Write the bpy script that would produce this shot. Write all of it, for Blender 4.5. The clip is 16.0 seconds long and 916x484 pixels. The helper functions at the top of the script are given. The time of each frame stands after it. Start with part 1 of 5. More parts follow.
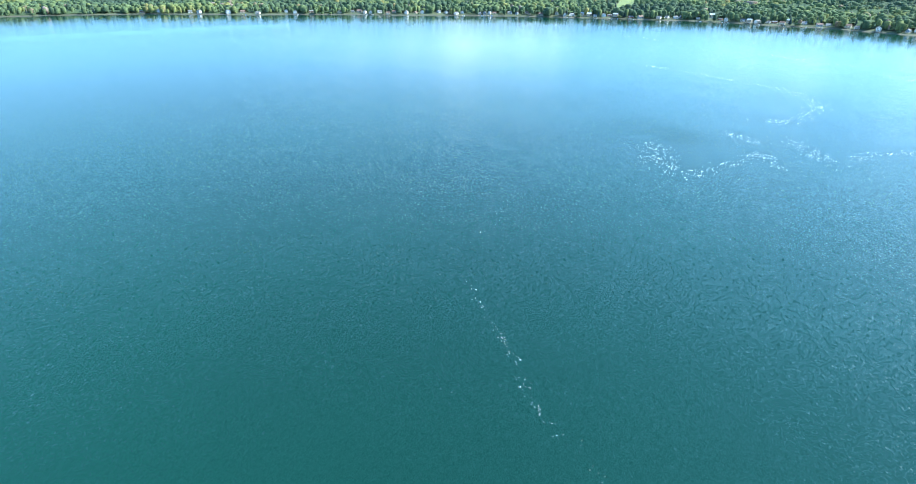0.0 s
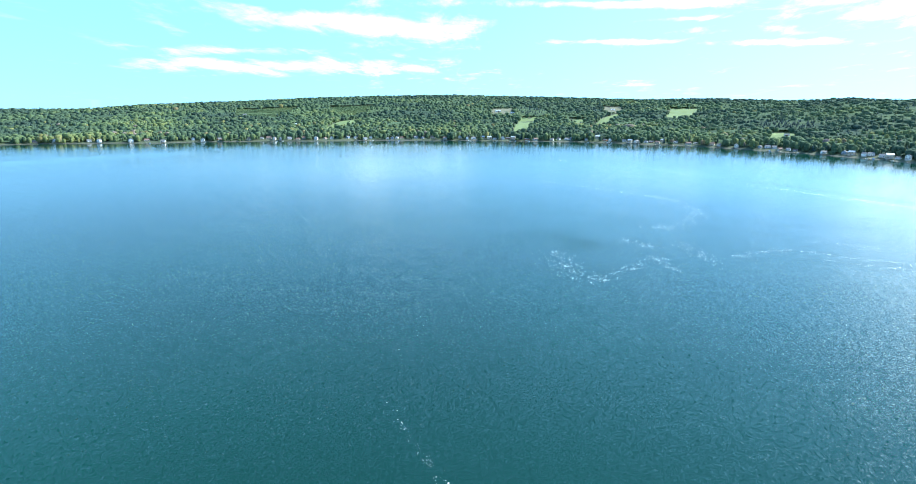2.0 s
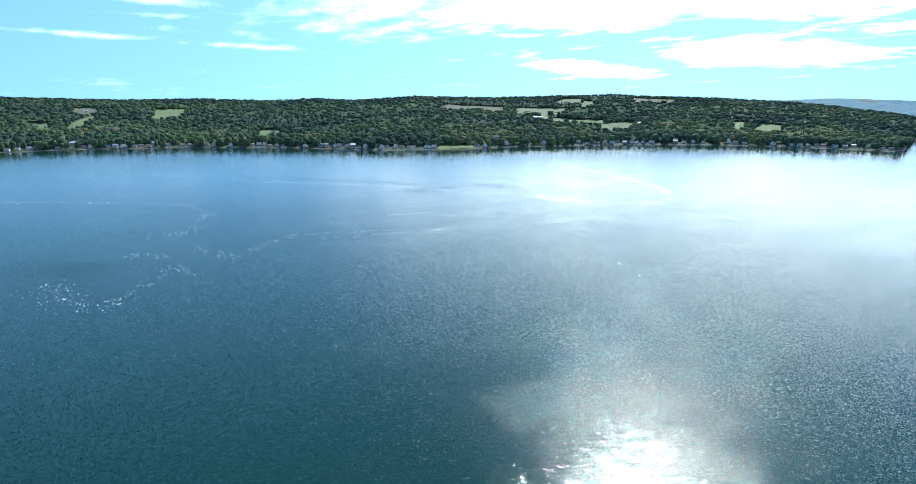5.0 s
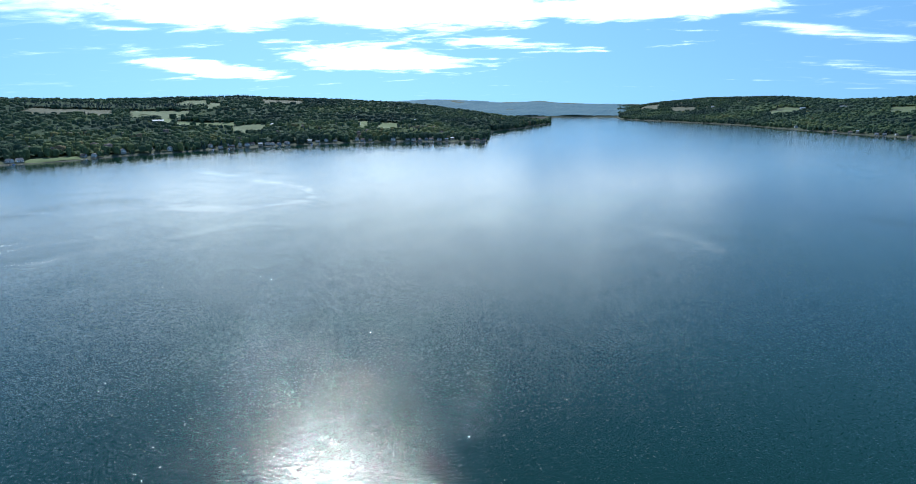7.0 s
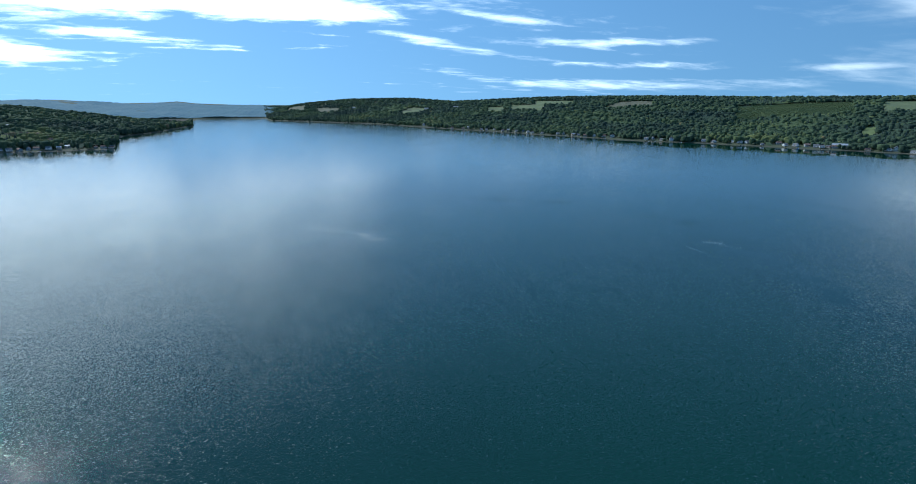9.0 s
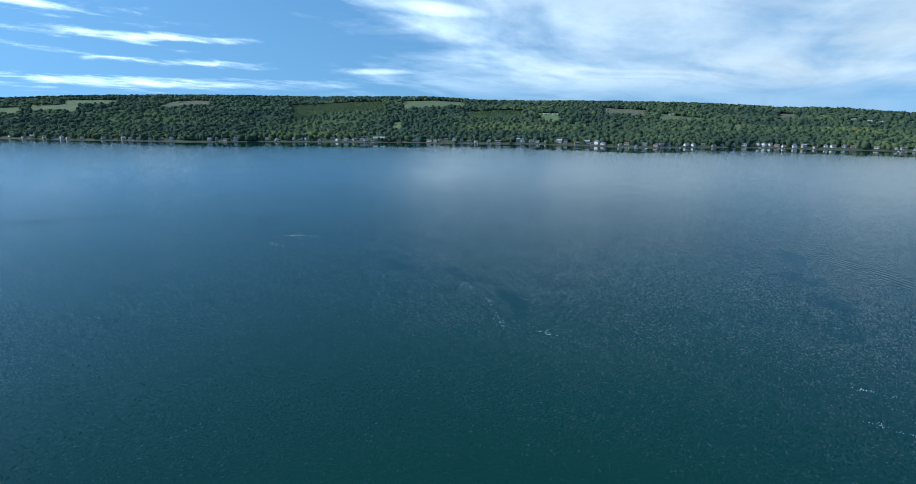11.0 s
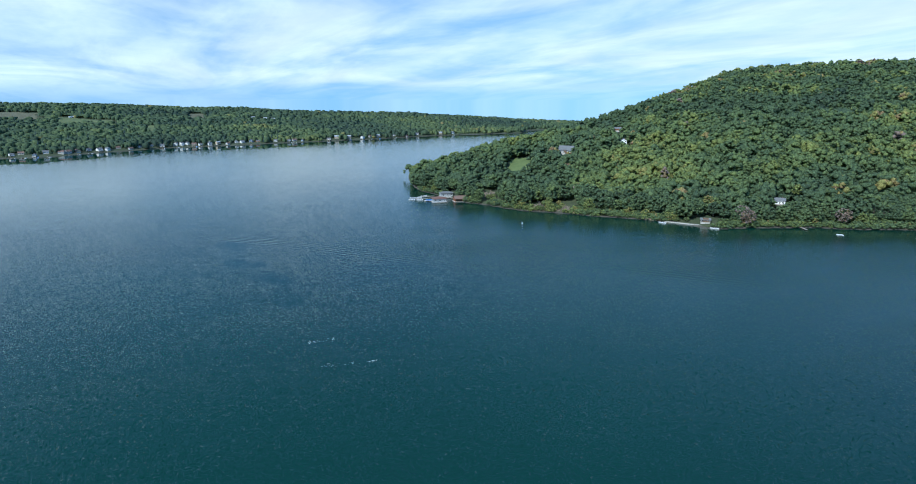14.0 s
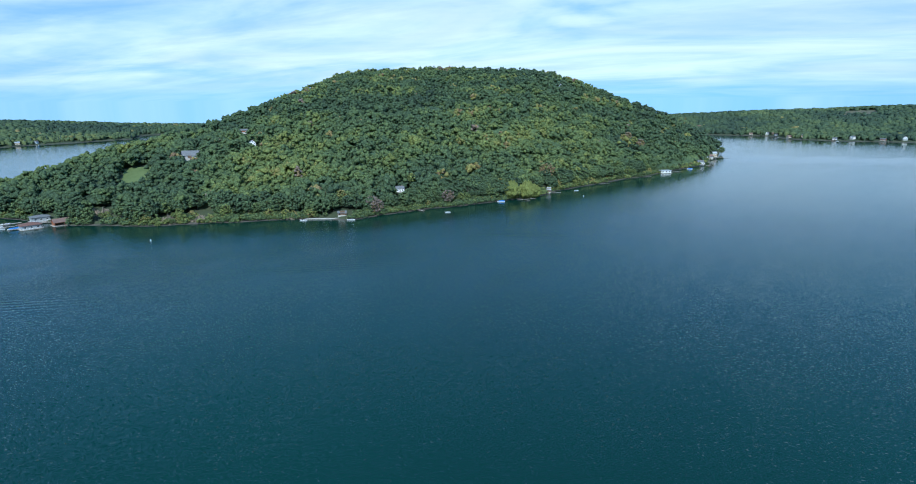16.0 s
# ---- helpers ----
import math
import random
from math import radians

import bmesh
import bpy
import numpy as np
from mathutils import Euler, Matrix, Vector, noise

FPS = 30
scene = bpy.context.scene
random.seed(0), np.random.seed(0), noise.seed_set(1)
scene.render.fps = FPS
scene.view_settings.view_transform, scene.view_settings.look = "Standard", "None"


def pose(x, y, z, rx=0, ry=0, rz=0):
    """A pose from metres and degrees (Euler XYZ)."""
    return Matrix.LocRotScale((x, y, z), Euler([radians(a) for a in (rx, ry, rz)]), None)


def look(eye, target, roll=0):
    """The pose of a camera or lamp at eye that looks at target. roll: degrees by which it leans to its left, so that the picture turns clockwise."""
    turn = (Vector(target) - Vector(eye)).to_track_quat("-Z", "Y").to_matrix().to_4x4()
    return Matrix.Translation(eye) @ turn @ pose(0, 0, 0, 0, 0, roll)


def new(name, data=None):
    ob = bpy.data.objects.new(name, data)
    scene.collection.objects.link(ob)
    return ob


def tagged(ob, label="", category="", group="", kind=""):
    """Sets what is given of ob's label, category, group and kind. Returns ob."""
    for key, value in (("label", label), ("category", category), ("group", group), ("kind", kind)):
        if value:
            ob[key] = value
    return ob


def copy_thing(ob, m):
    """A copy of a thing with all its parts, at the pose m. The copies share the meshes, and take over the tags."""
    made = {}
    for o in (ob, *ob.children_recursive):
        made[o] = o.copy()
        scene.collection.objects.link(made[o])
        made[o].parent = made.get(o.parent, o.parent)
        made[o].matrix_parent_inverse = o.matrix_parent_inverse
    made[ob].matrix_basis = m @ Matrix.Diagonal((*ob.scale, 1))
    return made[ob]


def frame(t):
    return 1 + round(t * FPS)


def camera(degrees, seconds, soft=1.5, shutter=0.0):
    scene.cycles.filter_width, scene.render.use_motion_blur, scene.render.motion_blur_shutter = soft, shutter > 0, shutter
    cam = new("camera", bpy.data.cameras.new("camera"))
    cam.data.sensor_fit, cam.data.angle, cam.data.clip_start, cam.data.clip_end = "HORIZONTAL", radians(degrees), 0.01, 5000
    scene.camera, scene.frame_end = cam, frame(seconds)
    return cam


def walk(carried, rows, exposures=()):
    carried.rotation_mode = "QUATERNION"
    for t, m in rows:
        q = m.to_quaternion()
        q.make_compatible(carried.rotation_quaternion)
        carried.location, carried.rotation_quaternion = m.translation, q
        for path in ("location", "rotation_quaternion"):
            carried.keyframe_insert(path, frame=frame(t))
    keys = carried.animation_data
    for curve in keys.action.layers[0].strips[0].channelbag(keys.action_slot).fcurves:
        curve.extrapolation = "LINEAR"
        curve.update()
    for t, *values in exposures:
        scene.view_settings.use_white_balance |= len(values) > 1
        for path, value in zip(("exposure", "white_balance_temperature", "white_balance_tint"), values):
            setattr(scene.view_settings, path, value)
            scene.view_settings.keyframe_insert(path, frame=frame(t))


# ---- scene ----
# A drone hovers 100 m over a long lake and turns once round where it is.
EYE_Z = 100.0
cam = camera(77.61, 16.0, soft=1.0)

# seconds, turn, tilt, lean
TURN = [
    (0, 16.92, -25.52, -0.25), (0.1, 16.74, -24.61, -0.13), (0.2, 16.55, -23.62, -0.1), (0.3, 16.33, -22.56, -0.08),
    (0.5, 15.84, -20.41, -0.04), (0.7, 15.3, -18.15, -0.02), (0.85, 14.83, -16.5, -0.01), (1, 14.28, -15.24, -0),
    (1.25, 13.16, -14.3, -0), (1.5, 11.75, -14.01, -0), (2, 7.92, -13.99, 0.01), (2.5, 2.41, -14, 0.05),
    (3, -5.2, -14.01, 0.09), (3.5, -13.92, -14.03, 0.09), (4, -22.37, -13.98, 0.07), (4.5, -30.82, -13.99, 0.08),
    (5, -39.42, -14.01, 0.09), (5.5, -48.17, -14.03, 0.1), (6, -57.05, -14.02, 0.12), (6.5, -66.05, -13.98, 0.22),
    (7, -74.49, -14, 0.27), (7.5, -82.91, -14.01, 0.26), (8, -91.26, -14.02, 0.22), (8.5, -100.05, -14, 0.16),
    (9, -108.07, -14, 0.04), (9.5, -117.5, -13.99, 0.02), (10, -127.87, -13.98, -0.01), (10.5, -138.66, -13.99, -0.04),
    (11, -149.4, -14.02, -0.1), (11.5, -159.03, -14.01, -0.05), (12, -168.31, -14, 0.03), (12.5, -177.38, -13.99, 0.06),
    (13, -186.39, -14, 0.05), (13.5, -195.12, -14, 0.05), (14, -203, -13.97, 0.08), (14.5, -211.77, -13.99, 0.12),
    (15, -220.7, -14, 0.19), (15.5, -229.54, -14.01, 0.28), (16, -238.68, -14.03, 0.35),
]
EXPOSURES = [(0, 1.95, 6050, -4.5), (2.5, 1.48, 5950, -4), (4.2, 0.96, 5900, -1), (6.3, 0.32, 5850, 3), (8.7, -0.12, 5600, 2), (10.8, 0.02, 5600, 1), (14.5, 0.30, 5600, 1), (16, 0.27, 5350, 0)]
walk(cam, [(t, pose(0, 0, EYE_Z, 90 + tilt, lean, turn)) for t, turn, tilt, lean in TURN], EXPOSURES)

# ---------------------------------------------------------------- light
SUN_BEARING, SUN_HEIGHT, WIND = 60.0, 42.0, 175.0


def node_maker(tree):
    """Short ways to add nodes and links to a node tree."""
    def node(kind, inputs=None, **settings):
        n = tree.nodes.new(kind)
        for key, value in settings.items():
            if key == "operation":
                n.operation = value
            elif key == "data_type":
                n.data_type = value
            elif key == "blend_type":
                n.blend_type = value
            elif key == "attribute_name":
                n.attribute_name = value
            elif key == "noise_type":
                n.noise_type = value
            elif key == "feature":
                n.feature = value
            elif key == "sky_type":
                n.sky_type = value
            elif key == "interpolation_type":
                n.interpolation_type = value
        for key, value in (inputs or {}).items():
            if isinstance(value, bpy.types.NodeSocket):
                tree.links.new(value, n.inputs[key])
            else:
                n.inputs[key].default_value = value
        return n
    return node


def ramp(node, fac, stops):
    n = node("ShaderNodeValToRGB", {"Fac": fac})
    while len(n.color_ramp.elements) < len(stops):
        n.color_ramp.elements.new(0.5)
    for e, (at, colour) in zip(n.color_ramp.elements, stops):
        e.position = at
        e.color = (*colour, 1) if len(colour) == 3 else colour
    return n.outputs["Color"]


def math_of(node, op, a, b=0.0, c=0.0):
    return node("ShaderNodeMath", {0: a, 1: b, 2: c}, operation=op).outputs[0]


def span(node, value, low, high, to_low=0.0, to_high=1.0):
    return node("ShaderNodeMapRange", {"Value": value, "From Min": low, "From Max": high, "To Min": to_low, "To Max": to_high},
                interpolation_type="SMOOTHSTEP").outputs["Result"]


def mixed(node, fac, a, b):
    n = node("ShaderNodeMix", data_type="RGBA")
    for key, value in ((0, fac), (6, a), (7, b)):
        if isinstance(value, bpy.types.NodeSocket):
            n.id_data.links.new(value, n.inputs[key])
        else:
            n.inputs[key].default_value = value if key == 0 else (*value, 1)
    return n.outputs[2]


# bearing, height, half width, half thickness (degrees), weight and slope of the cloud banks
CLOUDS_WEST = [(-20, 7.0, 13, 1.0, 0.75, -0.05), (-24, 3.0, 12, 0.7, 0.62, -0.01), (-27, 4.3, 8, 0.4, 0.45, 0.0), (6, 5.2, 6, 0.3, 0.68, -0.02),
               (20, 4.7, 7, 0.3, 0.62, -0.03), (6, 8.4, 13, 0.45, 0.7, -0.03), (12, 6.95, 4, 0.25, 0.45, 0.0), (41, 6.7, 3, 0.3, 0.5, 0.0)]
CLOUDS_SOUTH = [(52, 7.7, 9, 1.7, 0.95, 0.0), (70, 8.6, 16, 1.9, 1.1, 0.0), (92, 8.1, 13, 1.4, 0.95, -0.03), (104, 5.7, 6, 0.5, 0.72, -0.15),
                (51.5, 2.9, 6.5, 0.8, 0.85, -0.10), (66.5, 3.7, 9, 1.1, 0.95, -0.05), (81, 5.0, 9, 0.5, 0.55, -0.06), (45, 5.9, 3, 0.3, 0.55, 0.0)]
CLOUDS_EAST = [(122, 5.15, 12, 0.35, 0.48, -0.02), (111, 7.6, 6, 0.35, 0.45, -0.12), (125, 3.0, 9, 0.3, 0.4, -0.04), (124, 1.3, 17, 0.6, 0.55, 0.0),
               (142, 2.6, 6, 0.4, 0.5, 0.0), (148, 8.2, 9, 0.9, 0.7, -0.1), (250, 7.0, 7, 1.3, 0.85, 0.0)]
# banks mostly above the view, added to brighten what the lake mirrors
CLOUDS_ADDED = [(66, 14, 30, 5.0, 1.1, 0.0), (42, 13, 20, 6.0, 0.95, 0.0), (58, 25, 28, 7.0, 0.6, 0.0)]
SUN_XY = (math.sin(radians(SUN_BEARING)), math.cos(radians(SUN_BEARING)))


def make_world():
    world = bpy.data.worlds.new("sky")
    scene.world = world
    world.use_nodes = True
    tree = world.node_tree
    tree.nodes.clear()
    node = node_maker(tree)
    way = node("ShaderNodeTexCoord").outputs["Generated"]
    x, y, z = node("ShaderNodeSeparateXYZ", {0: way}).outputs
    # clear air: the sky stays blue down to the hills
    lift = math_of(node, "MULTIPLY_ADD", math_of(node, "MAXIMUM", z, 0.0), 0.40, 0.145)
    sky = node("ShaderNodeTexSky", sky_type="NISHITA")
    sky.sun_disc = False
    tree.links.new(node("ShaderNodeCombineXYZ", {0: x, 1: y, 2: lift}).outputs[0], sky.inputs[0])
    sky.sun_elevation, sky.sun_rotation = radians(SUN_HEIGHT), radians(SUN_BEARING)
    sky.air_density, sky.dust_density, sky.ozone_density = 1.0, 0.25, 3.0
    # bearing from the middle of the view, and height, in degrees
    c, q = math.cos(radians(111)), math.sin(radians(111))
    ahead = math_of(node, "ADD", math_of(node, "MULTIPLY", x, q), math_of(node, "MULTIPLY", y, c))
    across = math_of(node, "SUBTRACT", math_of(node, "MULTIPLY", x, c), math_of(node, "MULTIPLY", y, q))
    bearing = math_of(node, "MULTIPLY", math_of(node, "ARCTAN2", across, ahead), 57.2958)
    high = math_of(node, "MULTIPLY", math_of(node, "ARCSINE", z), 57.2958)
    # the clouds lie in a layer overhead, drawn out along the wind
    over = math_of(node, "ADD", math_of(node, "MAXIMUM", z, 0.0), 0.10)
    wx, wy = math.sin(radians(WIND)), math.cos(radians(WIND))
    down = math_of(node, "DIVIDE", math_of(node, "ADD", math_of(node, "MULTIPLY", x, wx), math_of(node, "MULTIPLY", y, wy)), over)
    aside = math_of(node, "DIVIDE", math_of(node, "SUBTRACT", math_of(node, "MULTIPLY", x, wy), math_of(node, "MULTIPLY", y, wx)), over)
    long_way = node("ShaderNodeCombineXYZ", {0: math_of(node, "MULTIPLY", down, 0.27), 1: aside, 2: 0.0}).outputs[0]
    streaks = node("ShaderNodeTexNoise", {"Vector": long_way, "Scale": 1.15, "Detail": 9.0, "Roughness": 0.6, "Distortion": 0.7}).outputs["Fac"]
    short_way = node("ShaderNodeCombineXYZ", {0: math_of(node, "MULTIPLY", down, 0.7), 1: aside, 2: 3.0}).outputs[0]
    fine = node("ShaderNodeTexNoise", {"Vector": short_way, "Scale": 3.4, "Detail": 8.0, "Roughness": 0.62, "Distortion": 0.4}).outputs["Fac"]
    rag = math_of(node, "ADD", math_of(node, "MULTIPLY", math_of(node, "SUBTRACT", streaks, 0.5), 1.5), math_of(node, "MULTIPLY", math_of(node, "SUBTRACT", fine, 0.5), 1.35))

    # smoother, broader bands on the side of the veil
    veiled = span(node, bearing, 120 - 111, 150 - 111)
    soft = node("ShaderNodeTexNoise", {"Vector": short_way, "Scale": 0.7, "Detail": 6.0, "Roughness": 0.5, "Distortion": 0.9}).outputs["Fac"]
    smooth = math_of(node, "ADD", math_of(node, "MULTIPLY", math_of(node, "SUBTRACT", soft, 0.5), 1.25), math_of(node, "MULTIPLY", rag, 0.16))
    rag = math_of(node, "ADD", math_of(node, "MULTIPLY", rag, math_of(node, "SUBTRACT", 1.0, veiled)), math_of(node, "MULTIPLY", smooth, veiled))

    def bank(at, height, wide, tall, weight, slope=0.0):
        db = math_of(node, "SUBTRACT", bearing, at - 111)
        dh = math_of(node, "SUBTRACT", math_of(node, "SUBTRACT", high, height), math_of(node, "MULTIPLY", db, slope))
        e = math_of(node, "ADD", math_of(node, "POWER", math_of(node, "ABSOLUTE", math_of(node, "DIVIDE", db, wide)), 2.0),
                    math_of(node, "POWER", math_of(node, "ABSOLUTE", math_of(node, "DIVIDE", dh, tall)), 2.0))
        return math_of(node, "MULTIPLY", math_of(node, "EXPONENT", math_of(node, "MULTIPLY", e, -1.0)), weight)

    total = None
    for one in CLOUDS_WEST + CLOUDS_SOUTH + CLOUDS_EAST + CLOUDS_ADDED:
        total = bank(*one) if total is None else math_of(node, "MAXIMUM", total, bank(*one))
    # a broad veil over the side away from the sun
    veil = math_of(node, "MULTIPLY", math_of(node, "MULTIPLY", span(node, bearing, 126 - 111, 166 - 111), 0.66), span(node, high, 8.5, 16.0, 1.0, 0.1))
    total = math_of(node, "MAXIMUM", total, veil)
    rag = math_of(node, "MULTIPLY", rag, span(node, high, 15.0, 30.0, 1.0, 0.45))
    amount = math_of(node, "ADD", total, rag)
    # thin high cloud away from the sun, dense cloud before it
    sunward = math_of(node, "MULTIPLY", span(node, bearing, 38 - 111, 54 - 111), span(node, bearing, 96 - 111, 112 - 111, 1.0, 0.0))
    dense = math_of(node, "MULTIPLY", span(node, amount, 0.24, 0.70), sunward)
    sheer = math_of(node, "MULTIPLY", span(node, amount, 0.14, 0.95, 0.0, 0.92), math_of(node, "MULTIPLY", math_of(node, "SUBTRACT", 1.0, sunward), span(node, bearing, 20 - 111, 48 - 111, 0.5, 1.0)))
    cover = math_of(node, "MULTIPLY", math_of(node, "ADD", dense, sheer), span(node, high, 0.2, 2.5, 0.35, 1.0))
    tinted = node("ShaderNodeMix", data_type="RGBA", blend_type="MULTIPLY")
    background = node("ShaderNodeBackground", {"Color": tinted.outputs[2], "Strength": 0.116})
    tinted.inputs[0].default_value = 1.0
    tree.links.new(sky.outputs[0], tinted.inputs[6])
    tinted.inputs[7].default_value = (0.69, 0.87, 1.0, 1)
    near_sun = math_of(node, "ADD", math_of(node, "MULTIPLY", x, SUN_XY[0]), math_of(node, "MULTIPLY", y, SUN_XY[1]))
    bright = span(node, near_sun, -0.5, 0.85, 0.92, 2.3)
    shade = span(node, streaks, 0.35, 0.62, 0.86, 1.0)
    cloud = node("ShaderNodeBackground", {"Color": (0.87, 0.95, 1.02, 1), "Strength": math_of(node, "MULTIPLY", bright, shade)})
    both = node("ShaderNodeMixShader", {0: cover, 1: background.outputs[0], 2: cloud.outputs[0]})
    out = node("ShaderNodeOutputWorld", {"Surface": both.outputs[0]})
    return out


make_world()
b, h = radians(SUN_BEARING), radians(SUN_HEIGHT)
SUN_WAY = Vector((math.sin(b) * math.cos(h), math.cos(b) * math.cos(h), math.sin(h)))
sun = new("sun", bpy.data.lights.new("sun", "SUN"))
sun.data.energy, sun.data.angle, sun.data.color = 3.6, radians(0.55), (1.0, 0.95, 0.87)
sun.matrix_world = look(SUN_WAY * 500, (0, 0, 0))

# ---------------------------------------------------------------- materials
MATERIALS = {}


def material(name):
    m = bpy.data.materials.new(name)
    m.use_nodes = True
    m.node_tree.nodes.clear()
    node = node_maker(m.node_tree)
    bsdf = node("ShaderNodeBsdfPrincipled")
    node("ShaderNodeOutputMaterial", {"Surface": bsdf.outputs[0]})
    MATERIALS[name] = m
    return m, node, bsdf


def attach(bsdf, **values):
    for key, value in values.items():
        key = key.replace("_", " ")
        if isinstance(value, bpy.types.NodeSocket):
            bsdf.id_data.links.new(value, bsdf.inputs[key])
        else:
            bsdf.inputs[key].default_value = value


def place(node):
    return node("ShaderNodeTexCoord").outputs["Object"]


def world_place(node):
    return node("ShaderNodeNewGeometry").outputs["Position"]


def bump(node, height, strength, distance):
    return node("ShaderNodeBump", {"Height": height, "Strength": strength, "Distance": distance}).outputs[0]


def plain(name, low, high, scale, rough=0.7, metal=0.0, relief=0.02):
    """Two-scale mottled surface between two colours."""
    m, node, bsdf = material(name)
    p = world_place(node)
    a = node("ShaderNodeTexNoise", {"Vector": p, "Scale": scale, "Detail": 6.0, "Roughness": 0.65}).outputs["Fac"]
    f = node("ShaderNodeTexNoise", {"Vector": p, "Scale": scale * 9, "Detail": 3.0}).outputs["Fac"]
    s = math_of(node, "MULTIPLY_ADD", f, 0.4, math_of(node, "MULTIPLY", a, 0.6))
    attach(bsdf, Base_Color=mixed(node, span(node, s, 0.3, 0.7), low, high), Roughness=rough, Metallic=metal,
           Normal=bump(node, s, 0.5, relief))
    return m


def foliage(name, leaf_scale, stops, patch=0.0, dark=0.35, light=1.5):
    """Leaves: each tree has its own tint, with light and dark leaf clumps in it."""
    m, node, bsdf = material(name)
    p = world_place(node)
    tint = node("ShaderNodeAttribute", attribute_name="tint").outputs["Fac"]
    if patch:
        wide = node("ShaderNodeTexNoise", {"Vector": p, "Scale": 0.006, "Detail": 3.0}).outputs["Fac"]
        tint = math_of(node, "ADD", tint, math_of(node, "MULTIPLY", math_of(node, "SUBTRACT", wide, 0.5), patch))
    own = node("ShaderNodeObjectInfo").outputs["Random"]
    tint = math_of(node, "ADD", tint, math_of(node, "MULTIPLY", math_of(node, "SUBTRACT", own, 0.5), 0.22))
    colour = ramp(node, tint, stops)
    leaf = node("ShaderNodeTexNoise", {"Vector": p, "Scale": leaf_scale, "Detail": 5.0, "Roughness": 0.75}).outputs["Fac"]
    tone = span(node, leaf, 0.34, 0.66, dark, light)
    grey = node("ShaderNodeCombineColor", {0: tone, 1: tone, 2: tone}).outputs[0]
    mul = node("ShaderNodeMix", data_type="RGBA", blend_type="MULTIPLY")
    tree = m.node_tree
    mul.inputs[0].default_value = 1.0
    tree.links.new(colour, mul.inputs[6])
    tree.links.new(grey, mul.inputs[7])
    relief = bump(node, leaf, 0.9, 1.0)
    attach(bsdf, Base_Color=mul.outputs[2], Roughness=0.85, Normal=relief)
    bsdf.inputs["Specular IOR Level"].default_value = 0.08
    # light comes through the leaves
    glow = node("ShaderNodeBsdfTranslucent", {"Color": mul.outputs[2], "Normal": relief})
    both = node("ShaderNodeMixShader", {0: 0.38, 1: bsdf.outputs[0], 2: glow.outputs[0]})
    out = next(n for n in tree.nodes if n.type == "OUTPUT_MATERIAL")
    tree.links.new(both.outputs[0], out.inputs["Surface"])
    return m


GREENS = [(0.0, (0.075, 0.111, 0.076)), (0.3, (0.115, 0.169, 0.090)), (0.55, (0.173, 0.232, 0.094)),
          (0.74, (0.269, 0.305, 0.098)), (0.84, (0.350, 0.294, 0.115)), (0.92, (0.295, 0.209, 0.138)), (1.0, (0.302, 0.254, 0.230))]
# greyer than GREENS: some haze of the distance is put into these colours
FAR_GREENS = [(0.0, (0.063, 0.097, 0.074)), (0.3, (0.098, 0.144, 0.085)), (0.55, (0.144, 0.196, 0.094)),
              (0.74, (0.218, 0.247, 0.098)), (0.84, (0.293, 0.259, 0.109)), (0.92, (0.253, 0.201, 0.138)), (1.0, (0.299, 0.247, 0.218))]
LEAVES = foliage("bluff_leaves", 0.6, GREENS, 0.24, 0.5, 1.45)
FAR_LEAVES = foliage("far_leaves", 0.32, FAR_GREENS, 0.35, 0.7, 1.25)

# conifer greens, with a blue-grey cast put in for distance haze
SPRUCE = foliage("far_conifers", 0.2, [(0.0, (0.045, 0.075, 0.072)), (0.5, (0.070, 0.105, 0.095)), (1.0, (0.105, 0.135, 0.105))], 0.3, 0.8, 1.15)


def make_haze_glow():
    """Distant woods, with the blue haze of the air put in as a faint glow."""
    m, node, bsdf = material("haze_glow")
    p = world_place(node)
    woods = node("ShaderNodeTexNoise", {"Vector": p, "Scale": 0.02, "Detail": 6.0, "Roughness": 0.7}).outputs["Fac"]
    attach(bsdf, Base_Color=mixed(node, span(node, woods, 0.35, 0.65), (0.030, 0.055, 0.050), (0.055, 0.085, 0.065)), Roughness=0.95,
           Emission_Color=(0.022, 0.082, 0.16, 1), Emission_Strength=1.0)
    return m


HAZE_GLOW = make_haze_glow()


# calm slicks: half width, calmness, then bearing and distance along each
SLICKS_WEST = [(9, 0.8, [(45.4, 1035), (47, 1037)]), (11, 0.9, [(46.9, 956), (50, 945), (52.9, 835)]), (9, 0.8, [(55.5, 770), (58.1, 715), (60, 619)]),
               (13, 1.0, [(47.9, 606), (52.7, 580), (55.8, 582), (59.1, 592)]), (6, 0.6, [(37.4, 639), (41, 627), (45.4, 621)]),
               (5, 0.55, [(34.7, 505), (38.6, 500), (42.8, 503), (46.6, 518)]), (13, 0.5, [(36.3, 437), (40.5, 457), (47.4, 474), (53.5, 497), (63.5, 494)]),
               (7, 0.6, [(9.6, 908), (15.4, 855), (23.2, 753), (30.9, 691), (37.9, 650)]), (4, 0.5, [(0.3, 733), (6.1, 683), (10.9, 636), (13.8, 575)])]
